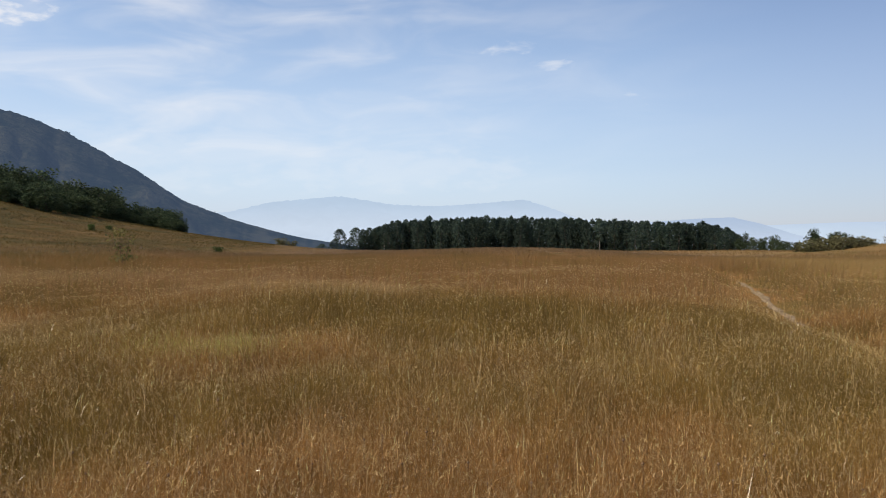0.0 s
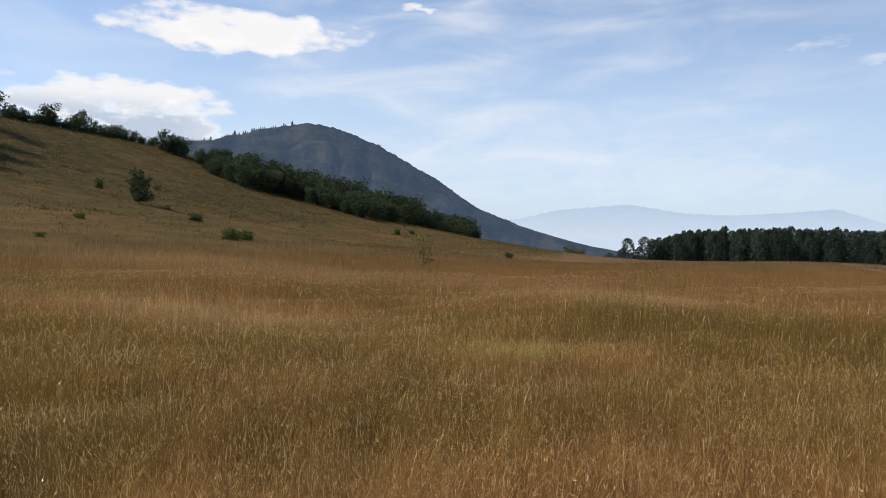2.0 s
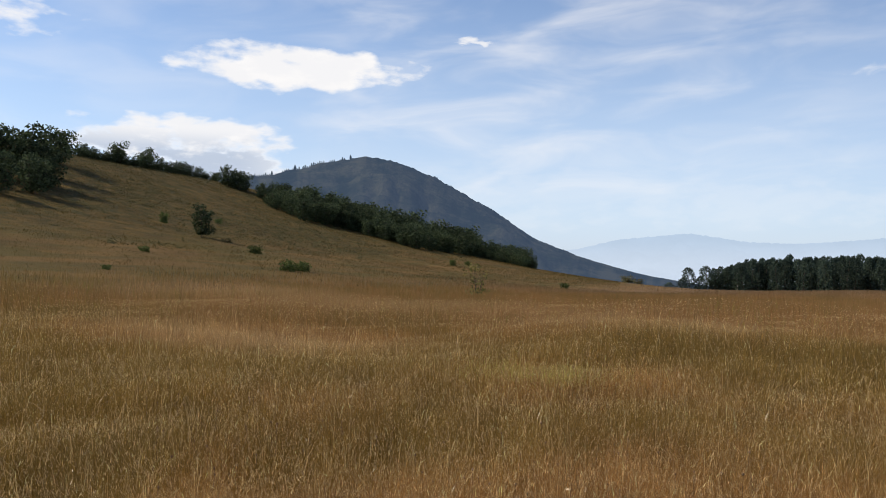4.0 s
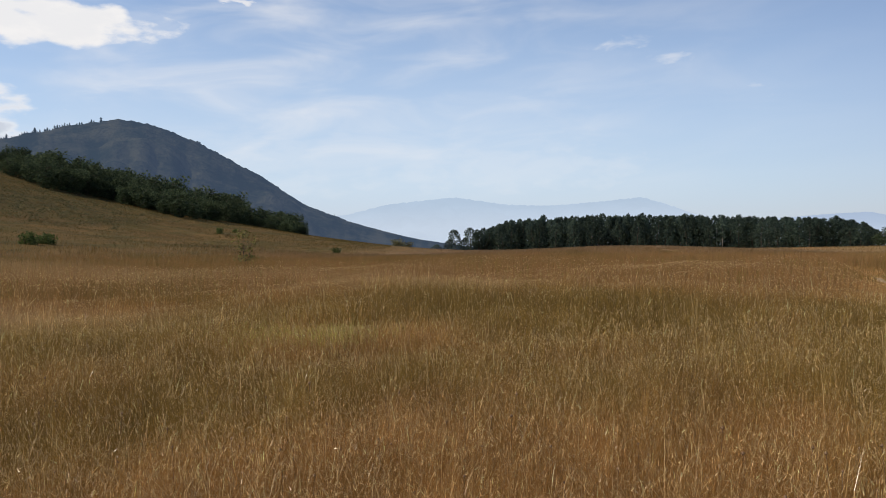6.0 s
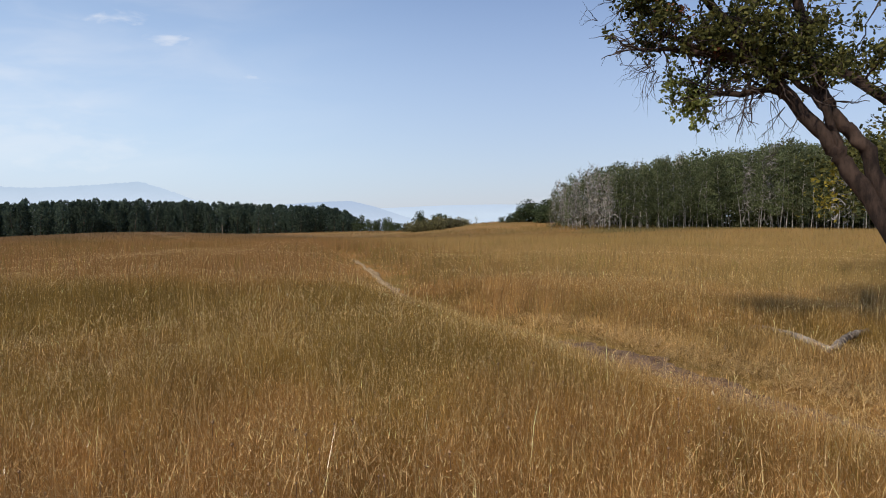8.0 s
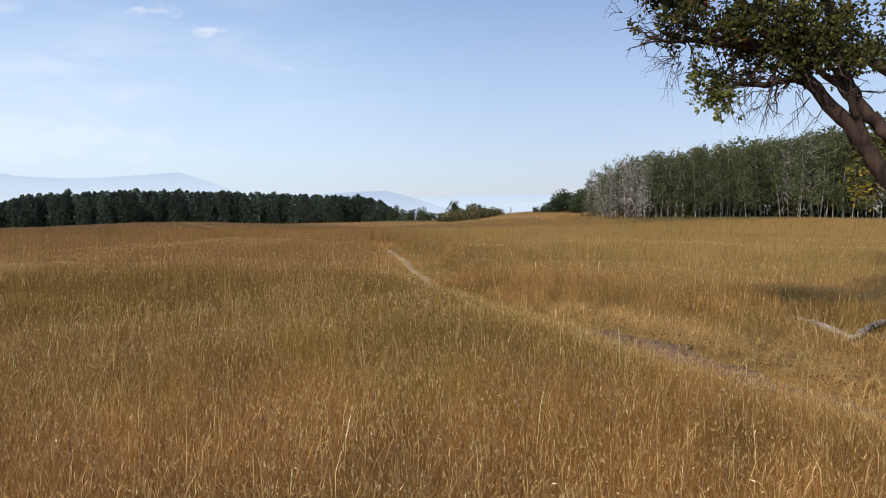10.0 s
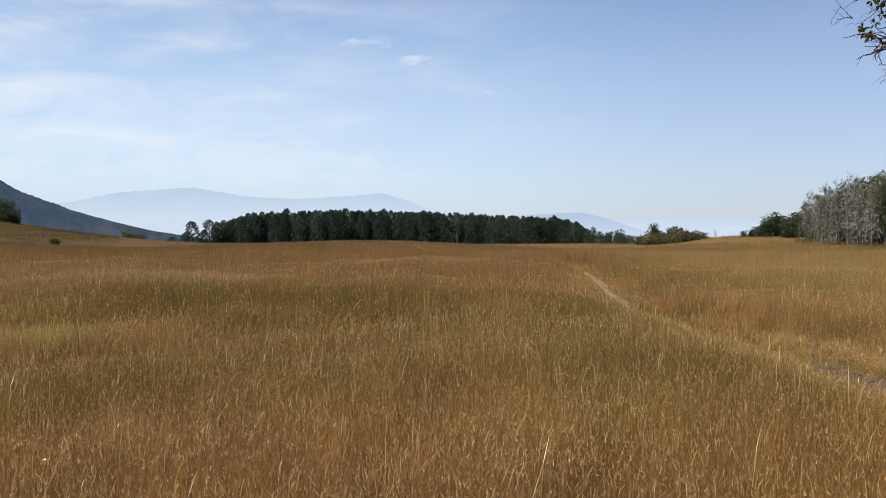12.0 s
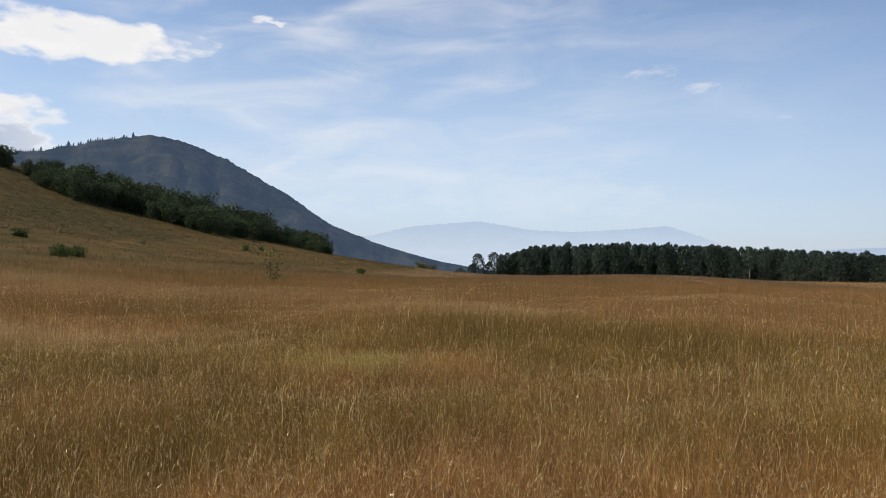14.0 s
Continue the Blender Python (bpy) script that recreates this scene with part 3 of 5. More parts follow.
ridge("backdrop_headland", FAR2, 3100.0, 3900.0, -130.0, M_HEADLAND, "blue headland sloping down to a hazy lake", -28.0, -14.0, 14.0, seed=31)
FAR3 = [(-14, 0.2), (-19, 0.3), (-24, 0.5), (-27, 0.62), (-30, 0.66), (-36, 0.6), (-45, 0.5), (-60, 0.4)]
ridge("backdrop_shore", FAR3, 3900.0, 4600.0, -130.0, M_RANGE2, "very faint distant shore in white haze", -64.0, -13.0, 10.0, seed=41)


# ---- trees ----
def tube(points, radii, sides=6):
    """A tapered limb along points."""
    P = np.asarray(points, dtype=float)
    n = len(P)
    T = np.gradient(P, axis=0)
    T /= np.linalg.norm(T, axis=1)[:, None] + 1e-9
    ref = np.where(np.abs(T[:, 2:3]) > 0.9, np.array([[1.0, 0, 0]]), np.array([[0, 0, 1.0]]))
    U = np.cross(T, ref)
    U /= np.linalg.norm(U, axis=1)[:, None] + 1e-9
    W = np.cross(T, U)
    a = np.arange(sides) * 2 * math.pi / sides
    r = np.asarray(radii)[:, None, None]
    V = P[:, None, :] + r * (np.cos(a)[None, :, None] * U[:, None, :] + np.sin(a)[None, :, None] * W[:, None, :])
    i, j = np.meshgrid(np.arange(n - 1), np.arange(sides), indexing="ij")
    k = (j + 1) % sides
    F = np.stack([i * sides + j, i * sides + k, (i + 1) * sides + k, (i + 1) * sides + j], -1).reshape(-1, 4)
    return V.reshape(-1, 3), F


def join(pieces):
    Vs, Fs, o = [], [], 0
    for V, F in pieces:
        Vs.append(V), Fs.append(F + o)
        o += len(V)
    return np.concatenate(Vs), np.concatenate(Fs)


def leaves(C, size, rg, droop=0.0, aspect=0.7):
    """Folded four-cornered leaves or sprays round the centres C: two triangles with a crease."""
    n = len(C)
    d = rg.normal(0, 1, (n, 3))
    d[:, 2] -= droop
    d /= np.linalg.norm(d, axis=1)[:, None]
    e = np.cross(d, rg.normal(0, 1, (n, 3)))
    e /= np.linalg.norm(e, axis=1)[:, None]
    f = np.cross(d, e)
    s = (size * rg.uniform(0.6, 1.4, n))[:, None]
    V = np.stack([C - d * s * 0.5, C + e * s * 0.5 * aspect + f * s * 0.12, C + d * s * 0.5, C - e * s * 0.5 * aspect + f * s * 0.12], 1)
    i = np.arange(n)[:, None] * 4
    return V.reshape(-1, 3), np.concatenate([i + [0, 1, 2], i + [0, 2, 3]])


def crown_points(rg, lobes, n):
    """Points scattered in the outer part of several round lobes (x, y, z, radius, squash)."""
    L = np.array(lobes)
    w = L[:, 3] ** 2
    idx = rg.choice(len(L), n, p=w / w.sum())
    d = rg.normal(0, 1, (n, 3))
    d /= np.linalg.norm(d, axis=1)[:, None]
    rr = L[idx, 3] * rg.uniform(0.25, 1.0, n) ** 0.45 * (1 + 0.12 * rg.normal(0, 1, n))
    d[:, 2] *= L[idx, 4]
    return L[idx, :3] + d * rr[:, None]


def wander(rg, a, b, n, bend):
    t = np.linspace(0, 1, n)[:, None]
    P = np.array(a) * (1 - t) + np.array(b) * t
    off = np.cumsum(rg.normal(0, bend, (n, 3)), axis=0)
    off -= off[:1]
    return P + off * np.sin(t * math.pi * 0.5)


def make_tree(name, rg, H, spread, clear, n_leaf, leaf, shape, bark, foliage, trunk_r, n_limb=7, bare=0.0, stems=1):
    """A tree with its foot at the origin: trunk (with limbs) and crown."""
    root = new(name)
    tubes, lobes = [], []
    for s in range(stems):
        a0 = rg.uniform(0, 6.28)
        off = 0.0 if stems == 1 else spread * 0.25
        foot = (off * 0.4 * math.cos(a0), off * 0.4 * math.sin(a0), -0.25)
        top = (off * math.cos(a0) + rg.normal(0, 0.03 * H), off * math.sin(a0) + rg.normal(0, 0.03 * H), H * rg.uniform(0.86, 0.97))
        P = wander(rg, foot, top, 7, 0.012 * H)
        tubes.append(tube(P, np.linspace(trunk_r, trunk_r * 0.18, 7), 6))
        for i in range(n_limb):
            f = clear + (0.95 - clear) * (i + rg.uniform(0, 0.9)) / n_limb
            k = f * 6
            b = P[int(k)] * (1 - k % 1) + P[min(6, int(k) + 1)] * (k % 1)
            a = i * 2.4 + rg.uniform(-0.5, 0.5)
            if shape == "round":
                w = spread * (0.45 + 0.75 * math.sin(math.pi * min(1.0, (f - clear * 0.6) / (1.02 - clear * 0.6)))) * rg.uniform(0.6, 1.05)
            else:
                w = spread * (1.06 - f) ** (0.45 if shape == "column" else 0.9) * rg.uniform(0.65, 1.1)
            e = b + np.array([math.cos(a) * w * 0.72, math.sin(a) * w * 0.72, w * rg.uniform(0.15, 0.55)])
            tubes.append(tube(wander(rg, b, e, 4, 0.03 * w), np.linspace(trunk_r * 0.38, trunk_r * 0.1, 4), 4))
            lobes.append((*e, max(0.12 * H * 0.6, w * rg.uniform(0.42, 0.68)), rg.uniform(0.6, 0.95)))
            if shape == "round":
                lobes.append((b[0] * 0.4 + e[0] * 0.6, b[1] * 0.4 + e[1] * 0.6, max(0.12 * H, (b[2] + e[2]) * 0.5 - 0.12 * H), w * rg.uniform(0.4, 0.55), 0.9))
        lobes.append((*(P[-1] - [0, 0, spread * 0.22]), spread * 0.4, 1.1))
    V, F = join(tubes)
    part("trunk", np_mesh("trunk", V, [F], smooth_shade=True), bark, root)
    if n_leaf:
        if shape == "spire":
            t = rg.uniform(0.02, 1.0, n_leaf) ** 0.85
            prof = np.minimum(1.0, 0.7 + t * 1.6) * np.minimum(1.0, (1.02 - t) * 2.6) ** 0.6
            ang = rg.uniform(0, 6.283, n_leaf)
            lump = rg.uniform(0, 6.283)
            rad = spread * prof * (0.78 + 0.2 * np.sin(ang * 2 + t * 9.0 + lump) + 0.16 * np.sin(ang * 5 - t * 23.0)) * rg.uniform(0.35, 1.0, n_leaf) ** 0.4
            k = np.clip(t * 6, 0, 5.99)
            axis = P[k.astype(int)] * (1 - k % 1)[:, None] + P[k.astype(int) + 1] * (k % 1)[:, None]
            C = np.stack([axis[:, 0] + rad * np.cos(ang), axis[:, 1] + rad * np.sin(ang), t * H + rg.normal(0, 0.15, n_leaf)], -1)
        else:
            C = crown_points(rg, lobes, n_leaf)
        C = C[C[:, 2] > 0.08 * H]
        V, F = leaves(C, leaf, rg, 0.2)
        part("crown", np_mesh("crown", V, [F]), foliage, root)
    return root


def plant(protos, rg, x, y, scale, label, category, group, used, lean=3.0, stretch=None):
    """One tree or shrub: the first use of a prototype takes the prototype itself."""
    k = rg.randint(len(protos))
    sz = scale * (stretch or 1.0)
    m = pose(x, y, hz(x, y) - min(0.3, 0.002 * math.hypot(x, y)), rg.normal(0, lean), rg.normal(0, lean), rg.uniform(0, 360)) @ Matrix.Diagonal((scale, scale, sz, 1))
    if k in used:
        ob = copy_thing(protos[k], Matrix.Identity(4))
    else:
        ob = protos[k]
        used.add(k)
    ob.matrix_basis = m
    return tagged(ob, label, category, group)


def drop_unused(protos, used):
    for k, ob in enumerate(protos):
        if k not in used:
            for o in (*ob.children_recursive, ob):
                bpy.data.objects.remove(o)


# ---- shrubs ----
def make_shrub(name, rg, H, W, n_leaf, leaf, foliage, n_stem=9, stem_r=0.012):
    root = new(name)
    tubes, lobes = [], []
    for i in range(n_stem):
        a = i * 2.4 + rg.uniform(-0.4, 0.4)
        w = W * 0.5 * math.sqrt((i + 0.5) / n_stem)
        e = np.array([math.cos(a) * w, math.sin(a) * w, H * rg.uniform(0.6, 0.92) * (1 - 0.3 * w / W)])
        tubes.append(tube(wander(rg, (0.1 * e[0], 0.1 * e[1], -0.1), e, 5, 0.02 * H), np.linspace(stem_r, stem_r * 0.4, 5), 4))
        lobes.append((*e, W * rg.uniform(0.16, 0.26), 0.9))
        lobes.append((*(e * 0.6), W * rg.uniform(0.16, 0.24), 0.9))
        lobes.append((e[0] * 0.9, e[1] * 0.9, 0.2 * H, W * rg.uniform(0.16, 0.24), 0.9))
    V, F = join(tubes)
    part("stems", np_mesh("stems", V, [F], smooth_shade=True), M_TWIG, root)
    C = crown_points(rg, lobes, n_leaf)
    C = C[C[:, 2] > 0.03 * H]
    V, F = leaves(C, leaf, rg)
    part("foliage", np_mesh("foliage", V, [F]), foliage, root)
    return root


# the far grove: a dense dark stand across the meadow
rg = np.random.RandomState(101)
grove = [make_tree("grove_tree", rg, 11.5, 2.5, 0.05, 1500, 0.42, "spire", M_DARKBARK, M_LEAF_FAR, 0.17, 5) for _ in range(6)]
pale = [make_tree("grove_tree", rg, 11.5, 2.2, 0.36, 900, 0.46, "column", M_ASPENBARK, M_LEAF_FAR, 0.15, 8) for _ in range(2)]
used, used2 = set(), set()
GL = "tall dark green tree in a dense grove beyond the meadow"


def grove_top(a):
    """Angle of rise of the grove's tops by bearing."""
    return np.interp(a, [-20.6, -20.0, -18.4, -8.8, -3.3, 1.0, 3.4, 5.2, 6.2], [-0.2, 0.25, 0.63, 1.02, 1.13, 1.0, 0.8, 0.35, 0.15])


for row, (d0, gap) in enumerate(((238.0, 0.44), (244.0, 0.40), (250.0, 0.40))):
    a = -20.3 + row * 0.15
    while a < 6.0 - 0.3 * row:
        d = d0 + rg.uniform(-4, 4)
        x, y = polar(a, d)
        top = EYE + d * math.tan(radians(grove_top(a) + rg.normal(-0.01, 0.06) - (0.12, 0.05, 0.0)[row]))
        h = (top - hz(x, y)) * 1.0
        if row == 0 and rg.uniform() < 0.13 and a > -12:
            plant(pale, rg, x, y, h / 11.5, "pale-trunked tree at the edge of the dark grove", "tree", "grove trees", used2, 1.5)
        else:
            plant(grove, rg, x, y, max(h / 11.5, 0.95), GL, "tree", "grove trees", used, 1.5, min(1.0, h / 11.5 / 0.95))
        a += gap * rg.uniform(0.7, 1.3)
for a, e, w in ((8.7, -0.8, 0.7), (7.95, -0.45, 0.7), (7.4, 0.25, 1.0), (6.7, -0.35, 0.8), (6.25, 0.36, 1.0), (5.75, -0.2, 0.8)):
    x, y = polar(a, 236)
    h = EYE + 236 * math.tan(radians(e)) - hz(x, y)
    plant(grove, rg, x, y, 1.12 * w, "dark tree standing apart at the end of the grove", "tree", "grove trees", used, 1.0, h / 11.5 / (1.12 * w))
drop_unused(grove, used), drop_unused(pale, used2)

# trees and brush between the grove and the aspens
rg = np.random.RandomState(102)
oaks = [make_tree("oak", rg, 6.0, 2.6, 0.05, 1350, 0.45, "round", M_DARKBARK, M_LEAF_OAK, 0.13, 8, stems=2) for _ in range(6)]
used = set()
for a, e, d, w in ((-20.9, -0.1, 230, 0.9), (-21.5, -0.3, 228, 0.9), (-22.2, -0.28, 226, 0.8), (-22.6, -0.15, 226, 0.6), (-22.9, -0.45, 224, 0.9), (-23.5, -0.55, 224, 1.0), (-24.1, -0.6, 222, 1.0), (-25.05, 0.16, 200, 0.72), (-25.3, -0.05, 204, 0.6), (-26.1, -0.1, 202, 0.7), (-26.45, 0.1, 198, 0.75), (-26.9, 0.02, 204, 0.75), (-27.4, -0.3, 196, 0.8), (-27.9, -0.5, 196, 0.9), (-28.5, -0.65, 196, 0.9)):
    x, y = polar(a, d)
    h = max(2.0, EYE + d * math.tan(radians(e)) - hz(x, y))
    plant(oaks, rg, x, y, h / 6.0 * w, "round dark green tree beyond the meadow's edge", "tree", "meadow edge trees", used, 3.0, 1 / w)
for a, e, d in ((-31.0, -0.35, 104), (-31.5, -0.1, 103), (-32.0, 0.15, 104), (-32.5, 0.45, 103), (-33.0, 0.75, 104), (-33.5, 0.95, 103), (-34.2, 1.05, 103), (-33.8, 0.6, 100), (-34.6, 0.9, 101)):
    x, y = polar(a, d)
    h = max(0.9, EYE + d * math.tan(radians(e)) - hz(x, y))
    plant(oaks, rg, x, y, h / 6.0 * 1.25, "dense dark green scrub tree beside the aspens", "tree", "meadow edge trees", used, 3.0, 0.8)

# the oak wood on the hillside
def wood_edge(a):
    """Distance at which the wood's lower edge lies on the slope, by bearing."""
    want = np.interp(a, [18.4, 22.6, 26.7, 30.8, 34.8, 39.1], [0.38, 0.89, 1.39, 2.45, 3.24, 5.1])
    d = np.arange(110.0, 176.0, 1.0)
    x, y = -d * math.sin(radians(a)), d * math.cos(radians(a))
    up = np.degrees(np.arctan((height(x, y) + 0.2 - EYE) / d))
    hit = np.nonzero(up > want)[0]
    return d[hit[0]] if len(hit) else d[int(np.argmax(up))]


OL = "dark green scrub oak in the wood along the hillside"
for row in range(4):
    a = 18.2 + 0.1 * row
    while a < 38.9:
        base = wood_edge(a)
        top = np.interp(a, [18.1, 19.2, 20.6, 22.4, 23.1, 24.0, 26.8, 30.8, 34.8, 37.2, 38.4], [1.0, 1.5, 1.8, 2.15, 3.2, 2.8, 3.75, 4.6, 5.6, 5.8, 5.6])
        d = base + row * 6 + rg.uniform(-2, 2)
        x, y = polar(a, d)
        g = hz(x, y)
        h = EYE + d * math.tan(radians(top - (0.75, 0.4, 0.12, 0.0)[row] * min(1.0, (a - 16) / 6) + rg.normal(0, 0.15))) - g
        if h > 1.5:
            plant(oaks, rg, x, y, min(h, 9.5) / 6.0, OL, "tree", "hillside oaks", used)
        a += rg.uniform(0.5, 0.95)
# oaks along the skyline of the hill
def crest_distance(a):
    d = np.arange(120.0, 196.0, 1.0)
    x, y = -d * math.sin(radians(a)), d * math.cos(radians(a))
    return d[int(np.argmax((height(x, y) - EYE) / d))]


for a, h, back in ((39.9, 4.8, 16), (39.2, 4.5, 16), (38.8, 4.0, 14), (40.8, 2.2, 4), (41.5, 2.0, 2), (42.1, 2.6, 2), (42.6, 3.0, 2), (43.0, 3.2, 2), (43.5, 2.8, 2), (44.0, 2.6, 4), (44.6, 3.0, 4), (45.3, 4.6, 2), (45.7, 3.2, 2), (46.2, 2.2, 4), (46.9, 3.4, 2), (47.3, 4.2, 2), (47.9, 2.4, 2), (48.5, 2.6, 3), (49.2, 3.0, 3), (50.9, 5.5, 22), (51.8, 6.4, 34), (52.8, 6.8, 40), (51.2, 4.4, 46), (52.2, 4.8, 52), (53.8, 6.5, 42), (55.2, 6.0, 40), (56.8, 6.2, 40), (58.6, 6.4, 40), (54.2, 4.6, 54)):
    d = crest_distance(a) - back
    x, y = polar(a, d)
    plant(oaks, rg, x, y, h / 6.0, "dark scrub oak on the crest of the grassy hill", "tree", "hilltop oaks", used)
# low scrub filling in under them
for a in (40.9, 41.6, 42.2, 42.7, 43.2, 43.7, 44.3, 44.9, 45.5, 46.0, 46.6, 47.1, 47.6, 48.1, 48.8, 49.5, 50.2, 50.9, 51.7, 52.5):
    d = crest_distance(a) - rg.uniform(1, 4)
    x, y = polar(a, d)
    plant(oaks, rg, x, y, rg.uniform(0.42, 0.6), "low dark scrub along the crest of the grassy hill", "shrub", "hilltop scrub", used, 3.0, rg.uniform(0.45, 0.6))
drop_unused(oaks, used)
lone = make_tree("lone_oak", rg, 3.9, 1.3, 0.02, 1300, 0.26, "round", M_DARKBARK, M_LEAF_OAK, 0.08, 12)
x, y = polar(41.7, 96.0)
lone.matrix_basis = pose(x, y, hz(x, y) - 0.05)
tagged(lone, "small dense dark oak standing alone on the hillside", "tree")

# the aspen stand
rg = np.random.RandomState(103)
aspens = [make_tree("aspen", rg, 9.0, 1.6, c, 1350, 0.18, "column", M_ASPENBARK, M_LEAF_ASPEN, w, 14) for c, w in ((0.14, 0.04), (0.2, 0.055), (0.26, 0.045), (0.32, 0.05), (0.1, 0.035), (0.24, 0.06), (0.3, 0.04), (0.18, 0.05))]
lows = [make_tree("aspen", rg, 8.5, 1.9, 0.04, 1000, 0.30, "round", M_ASPENBARK, M_LEAF_ASPEN, 0.07, 9) for _ in range(3)]
baresp = [make_tree("bare_aspen", rg, 7.0, 1.3, 0.22, 130, 0.16, "column", M_ASPENBARK, M_LEAF_ASPEN, 0.042, 26) for _ in range(3)]
for ob in baresp:
    C = crown_points(rg, [(0, 0, 7.0 * f, 1.15 - 0.7 * f, 1.4) for f in (0.25, 0.4, 0.52, 0.65, 0.78, 0.88)], 210)
    V, F = leaves(C, 0.6, rg, -0.6, 0.03)
    tagged(part("twigwork", np_mesh("twigwork", V, [F]), M_PALETWIG, ob), kind="stuff")
used, used2, used3 = set(), set(), set()
for row in range(7):
    a = -34.6 - 0.1 * row - (0.0 if row < 6 else 3.0)
    while a > -66:
        d = 84 + row * 3.6 + rg.uniform(-2, 2) + 3 * math.sin(a * 0.5)
        top = np.interp(-a, [34.3, 34.9, 37.0, 38.6, 42.0, 44.5, 48.0, 50.2, 56], [1.5, 2.2, 3.2, 3.45, 4.0, 4.3, 4.5, 4.9, 5.0])
        x, y = polar(a, d)
        h = EYE + d * math.tan(radians(top + rg.normal(0, 0.22) - 0.25 * max(0, 5 - row) / 5)) - hz(x, y)
        if (a > -39.2 and rg.uniform() < 0.5) or rg.uniform() < 0.04:
            plant(baresp, rg, x, y, h / 7.0, "bare grey-white aspen with leafless twigs", "tree", "aspen stand", used2, 2.5)
        elif row >= 4:
            plant(lows, rg, x, y, h / 9.2, "leafy aspen deep inside the dense stand", "tree", "aspen stand", used3, 2.0)
        else:
            plant(aspens, rg, x, y, h / 9.0, "pale-barked aspen with grey-green leaves in a dense stand", "tree", "aspen stand", used, 3.5)
        a -= rg.uniform(0.25, 1.25) * (0.72 if row < 3 else 1.0)
snag = copy_thing(baresp[0], Matrix.Identity(4))
x, y = polar(-29.2, 146.0)
snag.matrix_basis = pose(x, y, hz(x, y) - 0.05) @ Matrix.Diagonal((0.42, 0.42, 0.42, 1))
tagged(snag, "small bare snag at the far edge of the meadow", "tree", "meadow edge trees")
drop_unused(lows, used3), drop_unused(aspens, used), drop_unused(baresp, used2)


# dark undergrowth inside the stand
rg = np.random.RandomState(204)
under = [make_shrub("undergrowth_shrub", rg, 1.8, 2.4, 420, 0.24, M_LEAF_ASPEN) for _ in range(3)]
used = set()
a = -35.5
while a > -66:
    d = 93 + rg.uniform(-4, 6)
    x, y = polar(a, d)
    plant(under, rg, x, y, rg.uniform(0.9, 1.4), "grey-green undergrowth shrub inside the aspen stand", "shrub", "aspen undergrowth", used)
    a -= rg.uniform(0.5, 0.8)
drop_unused(under, used)

rg = np.random.RandomState(104)
shrubs = [make_shrub("shrub", rg, 1.0, 1.25, 800, 0.13, M_LEAF_SHRUB) for _ in range(4)]
sages = [make_shrub("sagebrush", rg, 0.6, 0.9, 260, 0.10, M_LEAF_SAGE) for _ in range(4)]
used, used2, used3 = set(), set(), set()
brush = [make_shrub("brush", rg, 0.6, 0.95, 620, 0.085, M_LEAF_SAGE) for _ in range(3)]
def on_slope(a, e, near=40.0):
    """Where the hillside, seen from the start, stands e degrees above the horizon in bearing a."""
    d = np.arange(near, 190.0, 0.5)
    x, y = -d * math.sin(radians(a)), d * math.cos(radians(a))
    up = np.degrees(np.arctan((height(x, y) - EYE) / d))
    k = int(np.argmax(up >= e)) if (up >= e).any() else int(np.argmax(up))
    return x[k], y[k], d[k]


for a, e, tall, s in ((35.7, -0.5, 0.85, 1.05), (34.7, -0.5, 0.75, 1.25), (38.1, 0.75, 0.6, 1.2), (15.9, -1.45, 0.5, 1.0), (45.4, 0.75, 0.45, 1.1), (44.2, 2.75, 0.75, 0.6), (40.6, 2.8, 0.4, 1.0), (47.8, -0.5, 0.4, 1.1), (24.0, 0.1, 0.5, 0.7), (22.9, 0.15, 0.35, 0.9)):
    x, y, d = on_slope(a, e)
    h = d * math.tan(radians(tall))
    plant(shrubs, rg, x, y, h * s * 1.1, "leafy green shrub in dry hillside grass", "shrub", "hillside shrubs", used, 3.0, 1.0 / s)
for i in range(52):
    a, d = rg.uniform(15, 58), rg.uniform(62, 158)
    x, y = polar(a, d)
    if x > -38 or hz(x, y) < 2.0:
        continue
    plant(sages, rg, x, y, rg.uniform(0.5, 1.5), "grey-green sagebrush on the dry hillside", "shrub", "hillside sagebrush", used2, 3.0, rg.uniform(0.6, 1.0))
for a, d, s in ((-24.4, 106, 2.1), (-24.9, 104, 2.7), (-25.4, 103, 2.9), (-25.9, 104, 2.8), (-26.4, 103, 3.0), (-26.9, 104, 2.8), (-27.4, 105, 2.6), (-27.9, 106, 2.2), (-28.4, 107, 1.8), (11.5, 190, 3.6), (10.8, 200, 3.0)):
    x, y = polar(a, d)
    plant(brush, rg, x, y, s, "wide grey-olive brush at the meadow's far edge", "shrub", "meadow edge brush", used3, 2.0, 0.95)
drop_unused(shrubs, used), drop_unused(sages, used2), drop_unused(brush, used3)

# a thin leafy sapling in the grass
rg = np.random.RandomState(105)
sap = make_shrub("sapling", rg, 2.5, 1.15, 210, 0.13, M_LEAF_SAPLING, 7, 0.012)
sx, sy = polar(22.1, 41.0)
sap.matrix_basis = pose(sx, sy, hz(sx, sy) - 0.05)
for ob in sap.children:
    tagged(ob, kind="stuff")
tagged(sap, "thin sapling with sparse yellow-green leaves above the grass", "sapling")


